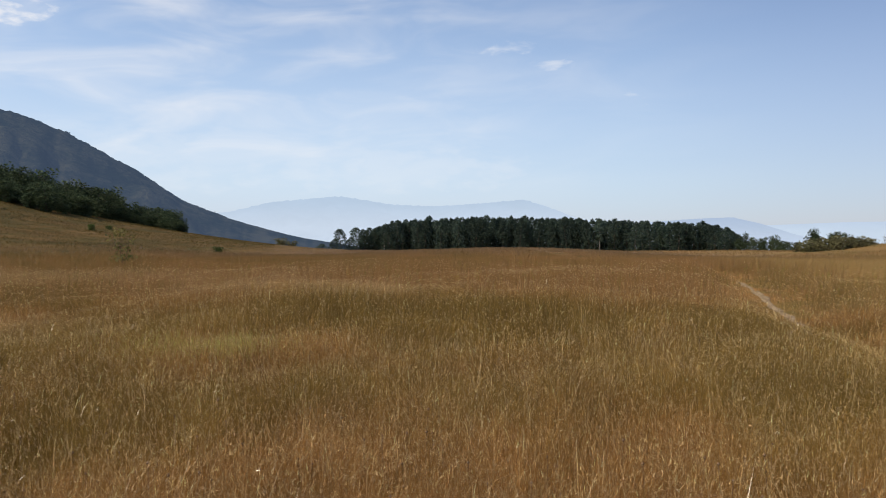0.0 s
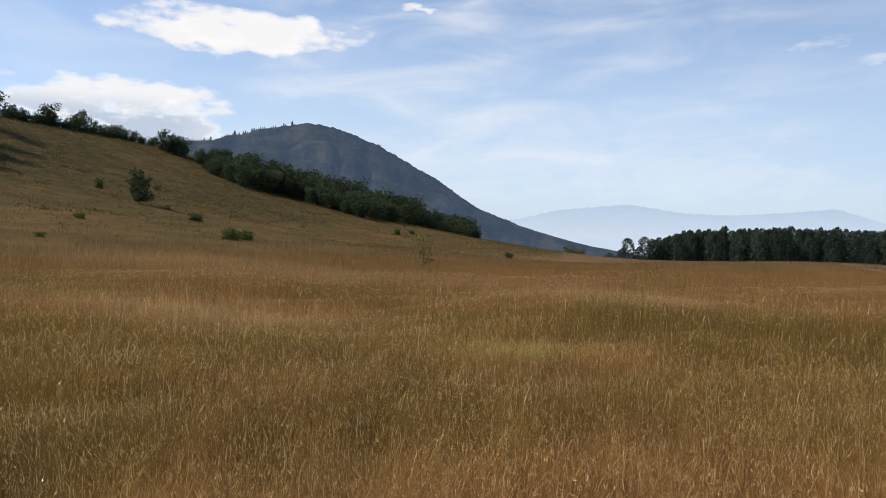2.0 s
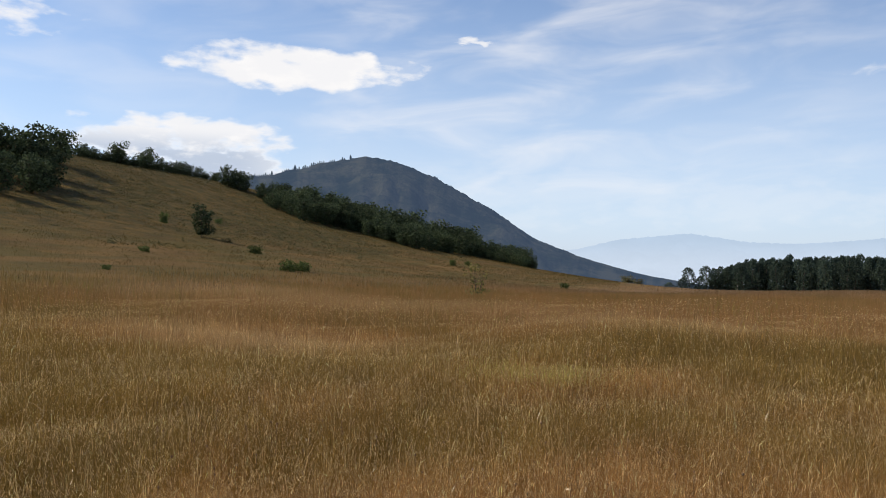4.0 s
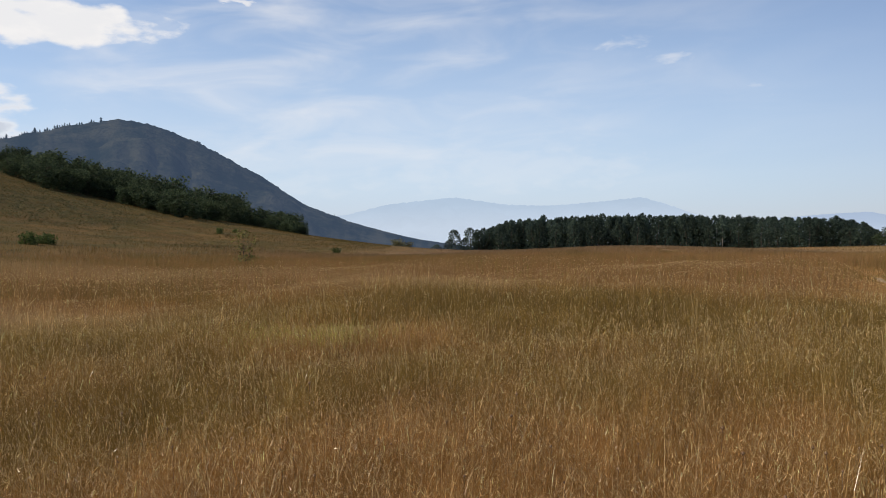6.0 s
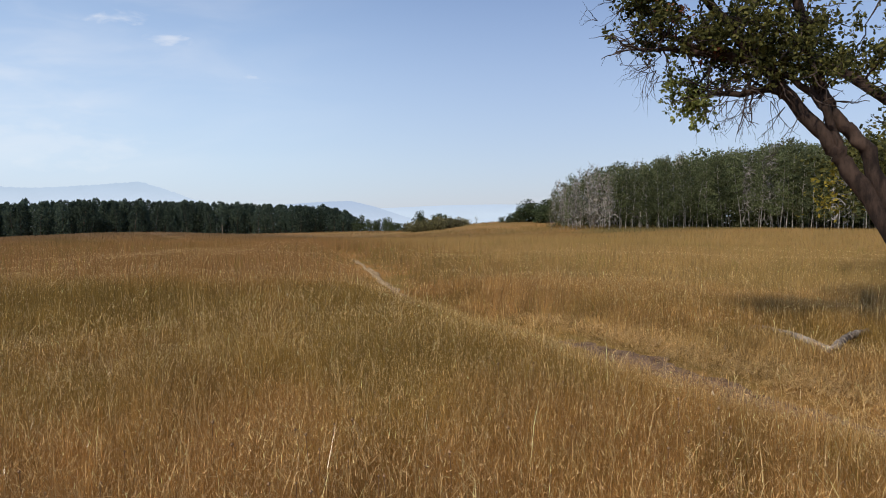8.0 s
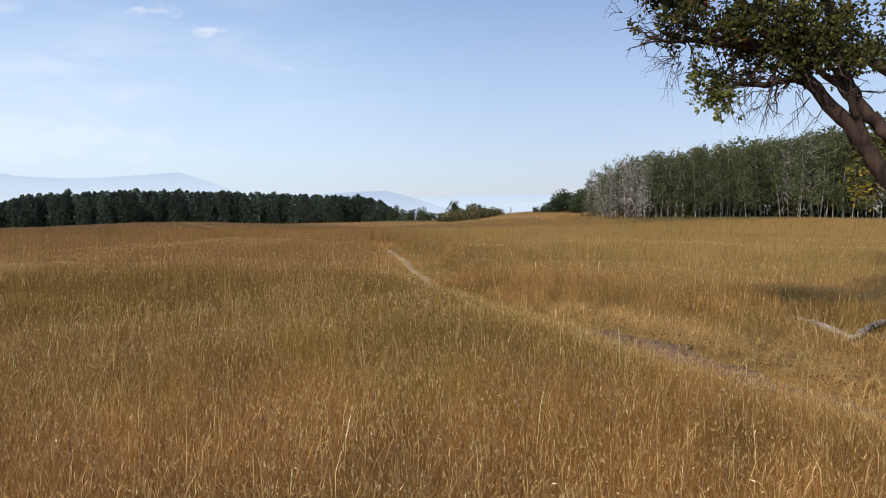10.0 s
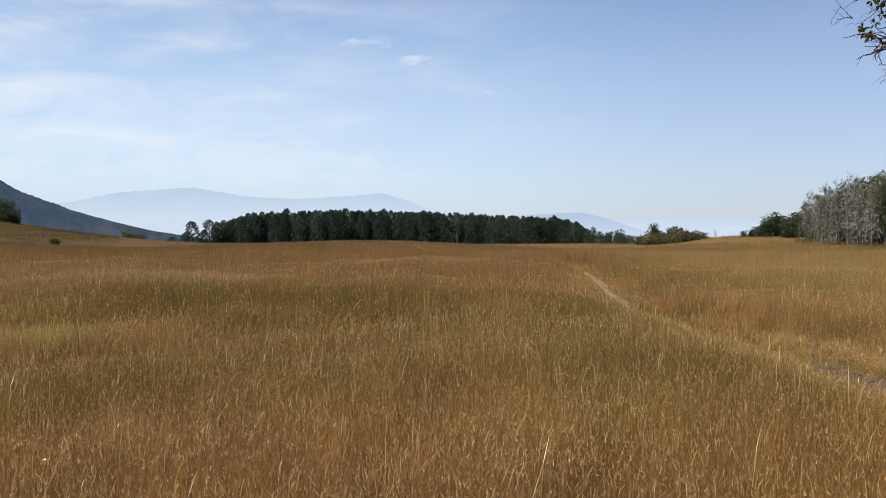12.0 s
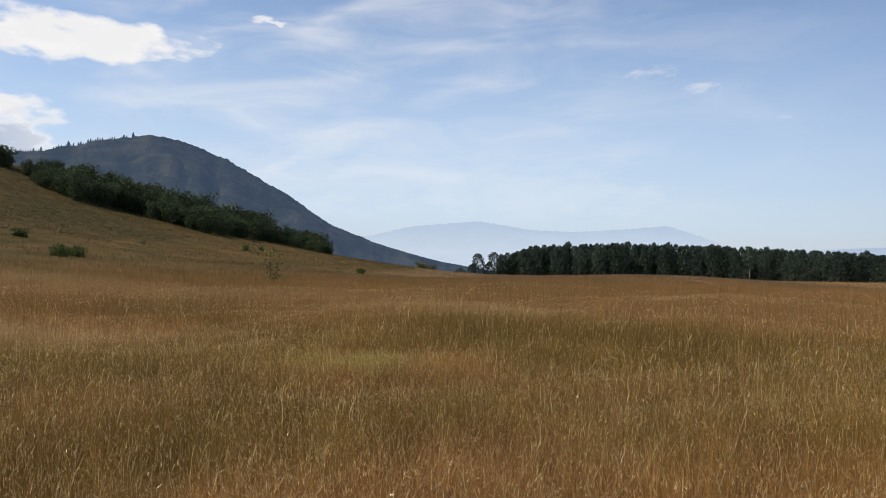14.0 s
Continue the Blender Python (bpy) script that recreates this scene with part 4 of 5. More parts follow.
# low scrub that mottles the hillside
def build_scrub():
    rg = np.random.RandomState(206)
    n = 5200
    a, d = np.radians(rg.uniform(14, 60, n)), np.sqrt(rg.uniform(60.0 ** 2, 178.0 ** 2, n))
    x, y = -d * np.sin(a), d * np.cos(a)
    ok = (x < -40) & (height(x, y) > 3.0) & (waves(x, y, 0.12, 17) + 0.05 * (height(x, y) - 9) > rg.normal(0.1, 0.35, n))
    x, y = x[ok], y[ok]
    k = 16
    C = np.repeat(np.stack([x, y, height(x, y) + 0.12], -1), k, axis=0)
    C = C + rg.normal(0, 1, C.shape) * [0.42, 0.42, 0.11]
    V, F = leaves(C, 0.17, rg)
    thing("hillside_scrub", np_mesh("hillside_scrub", V, [F]), M_LEAF_SAGE, "low olive scrub mottling the dry hillside", "scrub", kind="stuff")


build_scrub()


def build_hill_grass():
    """Short dry growth over the whole hillside, in tufts."""
    rg = np.random.RandomState(207)
    n = 230000
    a, d = np.radians(rg.uniform(12, 64, n)), np.sqrt(rg.uniform(34.0 ** 2, 185.0 ** 2, n))
    x, y = -d * np.sin(a), d * np.cos(a)
    ok = (-x + 3.0 * waves(x, y, 0.3, 9) > 22 + rg.uniform(0, 14, n)) & (waves(x, y, 0.8, 27) > rg.normal(-0.5, 0.5, n))
    x, y, d = x[ok], y[ok], d[ok]
    n = len(x)
    z, h = height(x, y), rg.uniform(0.06, 0.17, n) * (1 + 0.3 * waves(x, y, 0.25, 28))
    w, b = np.maximum(0.012, d * 0.0003) * rg.uniform(0.6, 1.5, n), rg.uniform(0, 6.283, n)
    sx, sy = np.cos(b) * w, np.sin(b) * w
    V = np.stack([np.stack([x - sx, y - sy, z - 0.05], -1), np.stack([x + sx, y + sy, z - 0.05], -1), np.stack([x + rg.normal(0, 0.08, n), y + rg.normal(0, 0.08, n), z + h], -1)], 1)
    me = np_mesh("hill_grass", V, [np.arange(n)[:, None] * 3 + [0, 1, 2]], {"along": np.tile(np.array([0, 0, 1.0]), (n, 1)), "tone": np.full((n, 3), 0.5)})
    thing("hill_grass", me, M_HILL, "short brown and olive grass over the hillside", "grass", kind="stuff")


build_hill_grass()


# ---- the leaning oak beside the path ----
def rosettes(E, k, size, rg):
    """Leaves spreading in a rosette from each twig end: lobed, creased blades of four triangles."""
    C = np.repeat(E, k, axis=0)
    n = len(C)
    d = rg.normal(0, 1, (n, 3))
    d[:, 2] -= 0.15
    d /= np.linalg.norm(d, axis=1)[:, None]
    e = np.cross(d, rg.normal(0, 1, (n, 3)))
    e /= np.linalg.norm(e, axis=1)[:, None]
    f = np.cross(d, e)
    L = (size * rg.uniform(0.6, 1.35, n))[:, None]
    B = C + d * L * 0.15
    V = np.stack([B, B + d * L * 0.38 + e * L * 0.20 + f * L * 0.07, B + d * L * 0.72 + e * L * 0.27 + f * L * 0.05, B + d * L, B + d * L * 0.72 - e * L * 0.27 + f * L * 0.05, B + d * L * 0.38 - e * L * 0.20 + f * L * 0.07], 1)
    i = np.arange(n)[:, None] * 6
    return V.reshape(-1, 3), np.concatenate([i + [0, 1, 2], i + [0, 2, 3], i + [0, 3, 4], i + [0, 4, 5]])



def branchlets(rg, tips, base_r, tubes, pts, depth, length, droop):
    """Grow twigs from limb points, forking; collects the twig ends."""
    for p, d in tips:
        n = 2 if depth else 1
        for _ in range(n):
            v = d + rg.normal(0, 0.55, 3)
            v[2] -= droop
            v /= np.linalg.norm(v)
            L = length * rg.uniform(0.6, 1.3)
            e = p + v * L
            e[2] -= droop * 0.15 * L
            P = wander(rg, p, e, 6, 0.05 * L)
            tubes.append(tube(P, np.linspace(base_r, base_r * 0.5, 6), 4))
            pts.append(P[3]), pts.append(P[5])
            if depth:
                branchlets(rg, [(P[rg.randint(3, 6)], v)], base_r * 0.55, tubes, pts, depth - 1, length * 0.66, droop)


def build_oak():
    rg = np.random.RandomState(106)
    root = new("leaning_oak")
    tagged(root, "old leaning oak with dark furrowed bark and drooping bare twigs", "tree")
    base = np.array([8.15, 4.75, hz(8.15, 4.75) - 0.2])
    limbs = [
        ([base, (7.95, 5.05, 0.85), (7.66, 5.52, 1.84), (7.56, 5.66, 2.07), (7.46, 5.78, 2.3), (7.27, 6.02, 2.69), (7.1, 6.21, 3.07), (6.85, 6.45, 3.45), (6.55, 6.65, 3.95), (6.3, 6.8, 4.5)], 0.105, 0.04),
        ([(7.85, 5.2, 1.3), (7.75, 5.45, 2.05), (7.67, 5.53, 2.23), (7.59, 5.64, 2.38), (7.48, 5.78, 2.66), (7.43, 5.84, 2.92), (7.37, 5.91, 3.26), (7.32, 5.97, 3.6), (7.3, 6.2, 4.4), (7.3, 6.5, 5.4), (7.2, 6.6, 6.3)], 0.082, 0.04),
        ([(7.56, 5.62, 2.05), (7.49, 5.72, 2.42), (7.42, 5.80, 2.66), (7.26, 6.0, 2.93), (6.85, 6.35, 3.15), (6.45, 6.75, 3.35), (6.1, 7.05, 3.6)], 0.055, 0.02),
        ([(7.24, 6.05, 2.74), (7.12, 6.18, 2.84), (7.0, 6.31, 2.79), (6.76, 6.56, 2.79), (6.55, 6.75, 2.82)], 0.05, 0.018),
        ([(7.9, 5.0, 0.8), (8.3, 5.3, 1.9), (8.7, 5.7, 3.0), (9.1, 6.2, 4.2), (9.4, 6.6, 5.2)], 0.10, 0.04),
        ([(8.5, 5.5, 2.5), (8.6, 6.3, 3.1), (8.9, 7.2, 3.5), (9.4, 8.0, 3.7)], 0.07, 0.025),
        ([(7.33, 6.2, 3.9), (6.9, 6.0, 4.4), (6.5, 6.1, 4.8), (6.2, 6.3, 5.0)], 0.07, 0.02),
        ([(7.08, 6.22, 3.08), (6.7, 6.55, 3.22), (6.35, 6.85, 3.3), (6.1, 7.1, 3.3)], 0.05, 0.015),
        ([(6.5, 6.6, 3.95), (6.1, 6.7, 4.0), (5.85, 6.8, 3.95), (5.7, 6.85, 3.85)], 0.045, 0.015),
        ([(7.3, 6.3, 4.6), (7.8, 6.6, 5.2), (8.3, 7.0, 5.7)], 0.07, 0.025),
        ([(7.2, 6.6, 6.2), (7.5, 6.9, 7.2), (8.1, 7.0, 8.3)], 0.045, 0.02),
        ([(9.4, 6.6, 5.2), (9.7, 7.0, 6.3), (10.1, 7.3, 7.5)], 0.045, 0.02),
        ([(9.2, 6.3, 4.5), (9.9, 6.2, 5.2), (10.6, 6.3, 5.7)], 0.05, 0.02),
    ]
    twigs, ends = [], []
    for k, (pts, r0, r1) in enumerate(limbs):
        P = np.array([np.array(p, dtype=float) for p in pts])
        t = np.linspace(0, len(P) - 1, 4 * len(P))
        Q = np.stack([np.interp(t, np.arange(len(P)), P[:, i]) for i in range(3)], -1)
        ker = np.ones(5) / 5
        Q2 = np.stack([np.convolve(np.pad(Q[:, i], 2, mode="edge"), ker, "valid") for i in range(3)], -1)
        Q2 += rg.normal(0, 0.012, Q2.shape)
        V, F = tube(Q2, np.linspace(r0, r1, len(Q2)) * (1 + 0.06 * rg.normal(0, 1, len(Q2))), 10)
        V += rg.normal(0, 0.02 * r0, V.shape)
        part("trunk" if k < 2 else "limb", np_mesh("limb", V, [F], smooth_shade=True), M_BARK, root)
        m = len(Q2)
        for i in range(int(m * (0.55 if k < 2 else 0.3)), m, 1):
            if rg.uniform() < (0.8 if k < 2 else 0.95):
                d = rg.normal(0, 1, 3)
                d[2] = abs(d[2]) * 0.6
                d /= np.linalg.norm(d)
                branchlets(rg, [(Q2[i], d)], 0.014, twigs, ends, 2, 0.42 if k in (0, 1, 4, 9, 10, 11, 12) else 0.3, 0.05)
    # drooping bare twigs on the open side
    bare, tips = [], []
    for p, d, n, L in (((6.8, 6.52, 2.76), (-0.4, 0.2, -0.75), 7, 0.28), ((7.0, 6.3, 2.77), (-0.4, 0.1, -0.85), 8, 0.32), ((7.22, 6.06, 2.62), (-0.3, 0.2, -0.85), 5, 0.34), ((6.25, 7.0, 3.25), (-0.7, 0.35, 0.0), 9, 0.24), ((6.25, 6.95, 3.1), (-0.6, 0.3, -0.45), 7, 0.24), ((5.95, 7.2, 3.8), (-0.7, 0.3, 0.0), 6, 0.22), ((6.15, 7.1, 3.55), (-0.7, 0.3, -0.1), 5, 0.22)):
        for _ in range(n * 3 // 4):
            q = np.array(p) + rg.normal(0, 0.1, 3)
            group = []
            branchlets(rg, [(q, np.array(d))], 0.0055, group, tips, 2, L, 0.16)
            bare.append(group)
    V, F = join(twigs)
    tagged(part("twigwork", np_mesh("twigwork", V, [F], smooth_shade=True), M_TWIG, root), kind="stuff")
    for group in bare:
        V, F = join(group)
        tagged(part("bare_twig", np_mesh("bare_twig", V, [F], smooth_shade=True), M_TWIG, root, "leafless drooping grey twig"), kind="stuff")
    E = np.array(ends)
    E = E[(E[:, 2] > 2.86) & (E[:, 0] > np.where(E[:, 2] > 3.5, 5.9, 6.2)) & (rg.uniform(0, 1, len(E)) < np.where(E[:, 0] < 6.9, 0.42, 0.56)) & ((E[:, 0] > 6.85) | (E[:, 2] > 3.12))]
    E = np.repeat(E, 3, axis=0) + rg.normal(0, 0.06, (3 * len(E), 3))
    V, F = rosettes(E, 8, 0.052, rg)
    part("crown", np_mesh("crown", V, [F]), M_LEAF_NEAR, root)
    # sunny-side leaf clusters, the first painted sunlit, and a few russet sprays
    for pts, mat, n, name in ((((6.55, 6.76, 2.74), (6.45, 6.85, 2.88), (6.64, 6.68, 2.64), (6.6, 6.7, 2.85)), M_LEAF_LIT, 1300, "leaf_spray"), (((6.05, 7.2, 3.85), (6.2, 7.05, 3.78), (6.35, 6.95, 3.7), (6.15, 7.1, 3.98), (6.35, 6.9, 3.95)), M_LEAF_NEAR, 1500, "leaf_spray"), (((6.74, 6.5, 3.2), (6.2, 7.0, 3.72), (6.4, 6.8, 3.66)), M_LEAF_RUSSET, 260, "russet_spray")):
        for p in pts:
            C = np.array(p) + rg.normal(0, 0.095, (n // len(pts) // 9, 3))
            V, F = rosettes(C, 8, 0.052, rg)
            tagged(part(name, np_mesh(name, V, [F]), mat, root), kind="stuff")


build_oak()

# brush and a second oak behind it, at the edge of view
rg = np.random.RandomState(107)
second = make_tree("yellowing_oak", rg, 3.4, 1.9, 0.42, 5200, 0.085, "column", M_BARK, M_LEAF_NEAR, 0.06, 12, stems=3)
sx, sy = polar(-58.0, 20.5)
for k in range(3):
    C = np.array([-1.35 + 0.16 * k, 1.1 + 0.06 * k, 1.75 + 0.3 * math.sin(k * 2.1)]) + rg.normal(0, 0.16, (42, 3))
    V, F = leaves(C, 0.085, rg, 0.2, 0.62)
    tagged(part("yellow_spray", np_mesh("yellow_spray", V, [F]), M_LEAF_YELLOW, second, "yellow-green sunlit leaves"), kind="stuff")
second.matrix_basis = pose(sx, sy, hz(sx, sy) - 0.05, 0, 0, 20) @ Matrix.Diagonal((1.3, 1.3, 1.1, 1))
tagged(second, "low spreading oak with yellowing leaves behind the leaning one", "tree")


# ---- fallen forked log ----
def build_log():
    rg = np.random.RandomState(108)
    root = new("fallen_log")
    tagged(root, "weathered grey forked log lying in the grass", "log")
    z = hz(7.7, 6.3) + 0.03
    for pts, r0, r1, name in (([(7.13, 5.36, z + 0.09), (7.32, 5.73, z + 0.11), (7.70, 6.35, z + 0.11), (7.99, 6.94, z + 0.08), (8.12, 7.4, z + 0.04)], 0.044, 0.020, "stem"), ([(7.16, 5.42, z + 0.11), (7.56, 5.6, z + 0.15), (8.06, 5.8, z + 0.16), (8.56, 6.0, z + 0.12)], 0.040, 0.034, "fork")):
        P = np.array(pts)
        t = np.linspace(0, len(P) - 1, 18)
        Q = np.stack([np.interp(t, np.arange(len(P)), P[:, i]) for i in range(3)], -1) + rg.normal(0, 0.004, (18, 3))
        V, F = tube(Q, np.linspace(r0, r1, 18) * (1 + 0.035 * rg.normal(0, 1, 18)), 14)
        V += rg.normal(0, 0.0035, V.shape)
        part(name, np_mesh(name, V, [F], smooth_shade=True), M_LOG, root)


build_log()


# ---- conifers along the mountain's crest ----
def build_crest_trees():
    rg = np.random.RandomState(109)
    Vs, Fs, o = [], [], 0
    for a in np.concatenate([30.9 + rg.gamma(2.0, 2.2, 85), rg.uniform(36.0, 44.0, 40), rg.uniform(11, 29.5, 26)]):
        i = int(np.argmin(np.abs(maz - a)))
        h = (4.0 + rg.gamma(2.0, 1.5)) * (1.0 if a > 29.5 else 0.4)
        for s in range(3):
            b, t, w = h * (0.1 + 0.26 * s), h * (0.52 + 0.24 * s), h * (0.36 - 0.07 * s)
            k = np.arange(5) * 2 * math.pi / 5 + rg.uniform(0, 2)
            ring = np.stack([w * np.cos(k) * rg.uniform(0.7, 1.3, 5), w * np.sin(k), np.full(5, b)], -1)
            V = np.concatenate([ring, [[0, 0, t]]]) + [mx[i], my[i], mz[i] - 2]
            Vs.append(V)
            Fs.append(np.stack([np.arange(5), (np.arange(5) + 1) % 5, np.full(5, 5)], -1) + o)
            o += 6
    thing("crest_conifers", np_mesh("crest_conifers", np.concatenate(Vs), [np.concatenate(Fs)]), M_MTNTREES, "tiny conifers along the mountain's crest", "trees", kind="stuff")


build_crest_trees()


# ---- grass ----
def spread_points(rg, n, r0, r1, power, az0=-66.0, az1=62.0):
    """Places on the meadow, thinning with distance as r to the minus power."""
    q = 2.0 - power
    u = rg.uniform(0, 1, n)
    r = (r0 ** q + u * (r1 ** q - r0 ** q)) ** (1 / q)
    a = np.radians(rg.uniform(az0, az1, n))
    return -r * np.sin(a), r * np.cos(a), r


def meadow_height(x, y):
    """How tall the grass stands: shorter along the path, taller in drifts."""
    side = trail_distance(x, y)
    td, r = np.abs(side), np.hypot(x, y)
    h = 0.52 + 0.10 * waves(x, y, 0.7, 7) + 0.05 * waves(x, y, 2.2, 8)
    h = h * (1 - 0.34 * sstep(side, -2.6, 0.2) * (1 - sstep(y, 26, 34)))
    h = h * (1 - 0.45 * sstep(r, 26, 70))
    h = h * (1 - 0.5 * np.exp(-(((x - 7.5) / 0.8) ** 2 + ((y - 6.0) / 1.3) ** 2)))
    # worn low beside the bare stretch of the path
    worn = sstep(y, 2.4, 3.4) * (1 - sstep(y, 8.0, 9.6))
    low = 0.12 + 0.88 * sstep(td, 0.22, 1.75)
    return h * (worn * low + (1 - worn) * (0.35 + 0.65 * sstep(td, 0.2, 1.3)))


def keep_mask(rg, x, y):
    td = trail_distance(x, y)
    free = np.interp(y, [3.6, 4.3, 6.5, 8, 9.5, 12.5, 14, 20, 24, 27], [0.05, 0.40, 0.38, 0.28, 0.10, 0.08, 0.14, 0.15, 0.10, 0.02])
    p = sstep(np.abs(td), 0.5 * free, 1.9 * free)
    r = np.hypot(x, y)
    hill = sstep(-x + 3.0 * waves(x, y, 0.3, 9), 22, 38) * sstep(r, 30, 38)
    return rg.uniform(0, 1, len(x)) < p * (1 - hill)


def tussocks(x, y, cell):
    """The tussock each blade belongs to: its middle and a fixed random tone."""
    i, j = np.floor(x / cell), np.floor(y / cell)
    h1 = np.modf(np.abs(np.sin(i * 127.1 + j * 311.7) * 43758.5453))[0]
    h2 = np.modf(np.abs(np.sin(i * 269.5 + j * 183.3) * 24634.6345))[0]
    h3 = np.modf(np.abs(np.sin(i * 419.2 + j * 371.9) * 35811.1713))[0]
    return (i + 0.15 + 0.7 * h1) * cell, (j + 0.15 + 0.7 * h2) * cell, h3


def build_blades(name, rg, n, r0, r1, power, width, hmul, mat, label, lean=0.08, weight=None, simple=False, az0=-66.0, az1=62.0, turn=0.00045, cell=0.0, pull=0.0, nod=0.0):
    x, y, r = spread_points(rg, n, r0, r1, power, az0, az1)
    lx0, ly0, tone = 0.0, 0.0, np.full(n, 0.5)
    if cell:
        cx, cy, tone = tussocks(x, y, cell)
        k = rg.uniform(0, 2 * pull, n)
        # tussocks splay: blades lean away from the middle
        lx0, ly0 = (x - cx) * 0.9, (y - cy) * 0.9
        x, y = x + (cx - x) * k, y + (cy - y) * k
    ok = keep_mask(rg, x, y)
    if weight is not None:
        ok &= rg.uniform(0, 1, n) < weight(x, y)
    x, y, r, tone = x[ok], y[ok], r[ok], tone[ok]
    if cell:
        lx0, ly0 = lx0[ok], ly0[ok]
    n = len(x)
    z = height(x, y)
    h = meadow_height(x, y) * hmul * (1.12 - rg.gamma(1.5, 0.13, n)).clip(0.25, 1.15) * (0.86 + 0.28 * tone)
    w = np.maximum(width, r * turn) * rg.uniform(0.7, 1.4, n)
    a = rg.uniform(0, 2 * math.pi, n)
    sx, sy = np.cos(a) * w * 0.5, np.sin(a) * w * 0.5
    lx, ly = rg.normal(0, lean, n) * h + 0.03 * h + lx0, rg.normal(0, lean, n) * h + ly0
    i = np.arange(n)[:, None]
    L0 = np.stack([x - sx, y - sy, z - 0.02], -1)
    R0 = np.stack([x + sx, y + sy, z - 0.02], -1)
    top = np.stack([x + lx, y + ly, z + h], -1)
    if simple:
        V, F, along = np.stack([L0, R0, top], 1), [i * 3 + [0, 1, 2]], [0, 0, 1.0]
    else:
        # upper part nods over on some blades
        g = rg.uniform(0, 2 * math.pi, n)
        over = nod * rg.uniform(0, 1, n) ** 2 * h
        m = np.stack([x + lx * 0.45, y + ly * 0.45, z + h * 0.68], -1)
        top = top + np.stack([np.cos(g) * over, np.sin(g) * over, -0.45 * over], -1)
        s = np.stack([sx, sy, 0 * sx], -1) * 0.8
        V, F, along = np.stack([L0, R0, m + s, m - s, top], 1), [i * 5 + [0, 1, 2, 3], i * 5 + [3, 2, 4]], [0, 0, 0.6, 0.6, 1.0]
    me = np_mesh(name, V, F, {"along": np.tile(np.array(along), (n, 1)), "tone": np.repeat(tone, len(along))})
    thing(name, me, mat, label, "grass", kind="stuff")


def build_spikes(rg, n, r0, r1, power):
    """Slender seed spikes standing on the tallest culms."""
    x, y, r = spread_points(rg, n, r0, r1, power)
    ok = keep_mask(rg, x, y) & (waves(x, y, 1.1, 33) > rg.normal(-0.1, 0.5, n))
    x, y, r = x[ok], y[ok], r[ok]
    n = len(x)
    h = meadow_height(x, y) * rg.uniform(0.78, 1.12, n)
    B = np.stack([x, y, height(x, y) + h], -1)
    d = np.stack([rg.normal(0.05, 0.28, n), rg.normal(0, 0.28, n), np.ones(n)], -1)
    d /= np.linalg.norm(d, axis=1)[:, None]
    e = np.cross(d, rg.normal(0, 1, (n, 3)))
    e /= np.linalg.norm(e, axis=1)[:, None]
    f = np.cross(d, e)
    L = rg.uniform(0.025, 0.06, n)[:, None]
    w = (np.maximum(0.0013, r * 0.00025) * rg.uniform(0.7, 1.3, n))[:, None]
    V = np.stack([B - d * L * 0.5, B + e * w, B - 0.5 * e * w + 0.87 * f * w, B - 0.5 * e * w - 0.87 * f * w, B + d * L * 0.6], 1)
    i = np.arange(n)[:, None] * 5
    F = np.concatenate([i + q for q in ([0, 2, 1], [0, 3, 2], [0, 1, 3], [1, 2, 4], [2, 3, 4], [3, 1, 4])])
    me = np_mesh("seed_spikes", V, [F], {"along": np.tile(np.array([0.3, 0.7, 0.7, 0.7, 1.0]), (n, 1)), "tone": np.full((n, 5), 0.5)})
    thing("seed_spikes", me, M_SEED, "tan seed spikes on the tallest grass culms", "grass", kind="stuff")


def build_flecks(rg, n, r0, r1, power, big=1.0):
    """Pale florets, chaff and bits of blade caught among the grass tops, with painted sun glints."""
    x, y, r = spread_points(rg, n, r0, r1, power)
    ok = keep_mask(rg, x, y) & (rg.uniform(0, 1, n) > sstep(r, 0.3 * r1, 0.95 * r1))
    ok &= rg.uniform(0, 1, n) > 0.65 * np.exp(-(((x - 1.0) / 6.5) ** 2 + ((y - 11.8) / 3.2) ** 2))
    x, y, r = x[ok], y[ok], r[ok]
    n = len(x)
    z = height(x, y) + meadow_height(x, y) * (1.04 - rg.gamma(1.3, 0.07, n))
    L = np.maximum(rg.uniform(0.008, 0.034, n), r * 0.0012 * rg.uniform(0.6, 1.6, n))
    w = np.maximum(0.002, r * 0.00038) * rg.uniform(0.7, 1.5, n) * big
    a, t = rg.uniform(0, 6.283, n), np.clip(rg.normal(1.0, 0.5, n), -0.5, 1.57)
    d = np.stack([np.cos(a) * np.cos(t), np.sin(a) * np.cos(t), np.sin(t)], -1)
    s = np.cross(d, rg.normal(0, 1, (n, 3)))
    s /= np.linalg.norm(s, axis=1)[:, None]
    C = np.stack([x, y, z], -1)
    d, s = d * L[:, None] * 0.5, s * w[:, None] * 0.5
    i = np.arange(n)[:, None] * 3
    me = np_mesh("grass_chaff", np.stack([C - d - s, C - d + s, C + d], 1), [i + [0, 1, 2]], {"along": rg.uniform(0.2, 1.0, (n, 1)) * np.ones((1, 3)), "tone": np.full((n, 3), 0.5)})
    thing("grass_chaff", me, M_SEED, "pale florets, chaff and painted glints among the grass tops", "grass", kind="stuff")


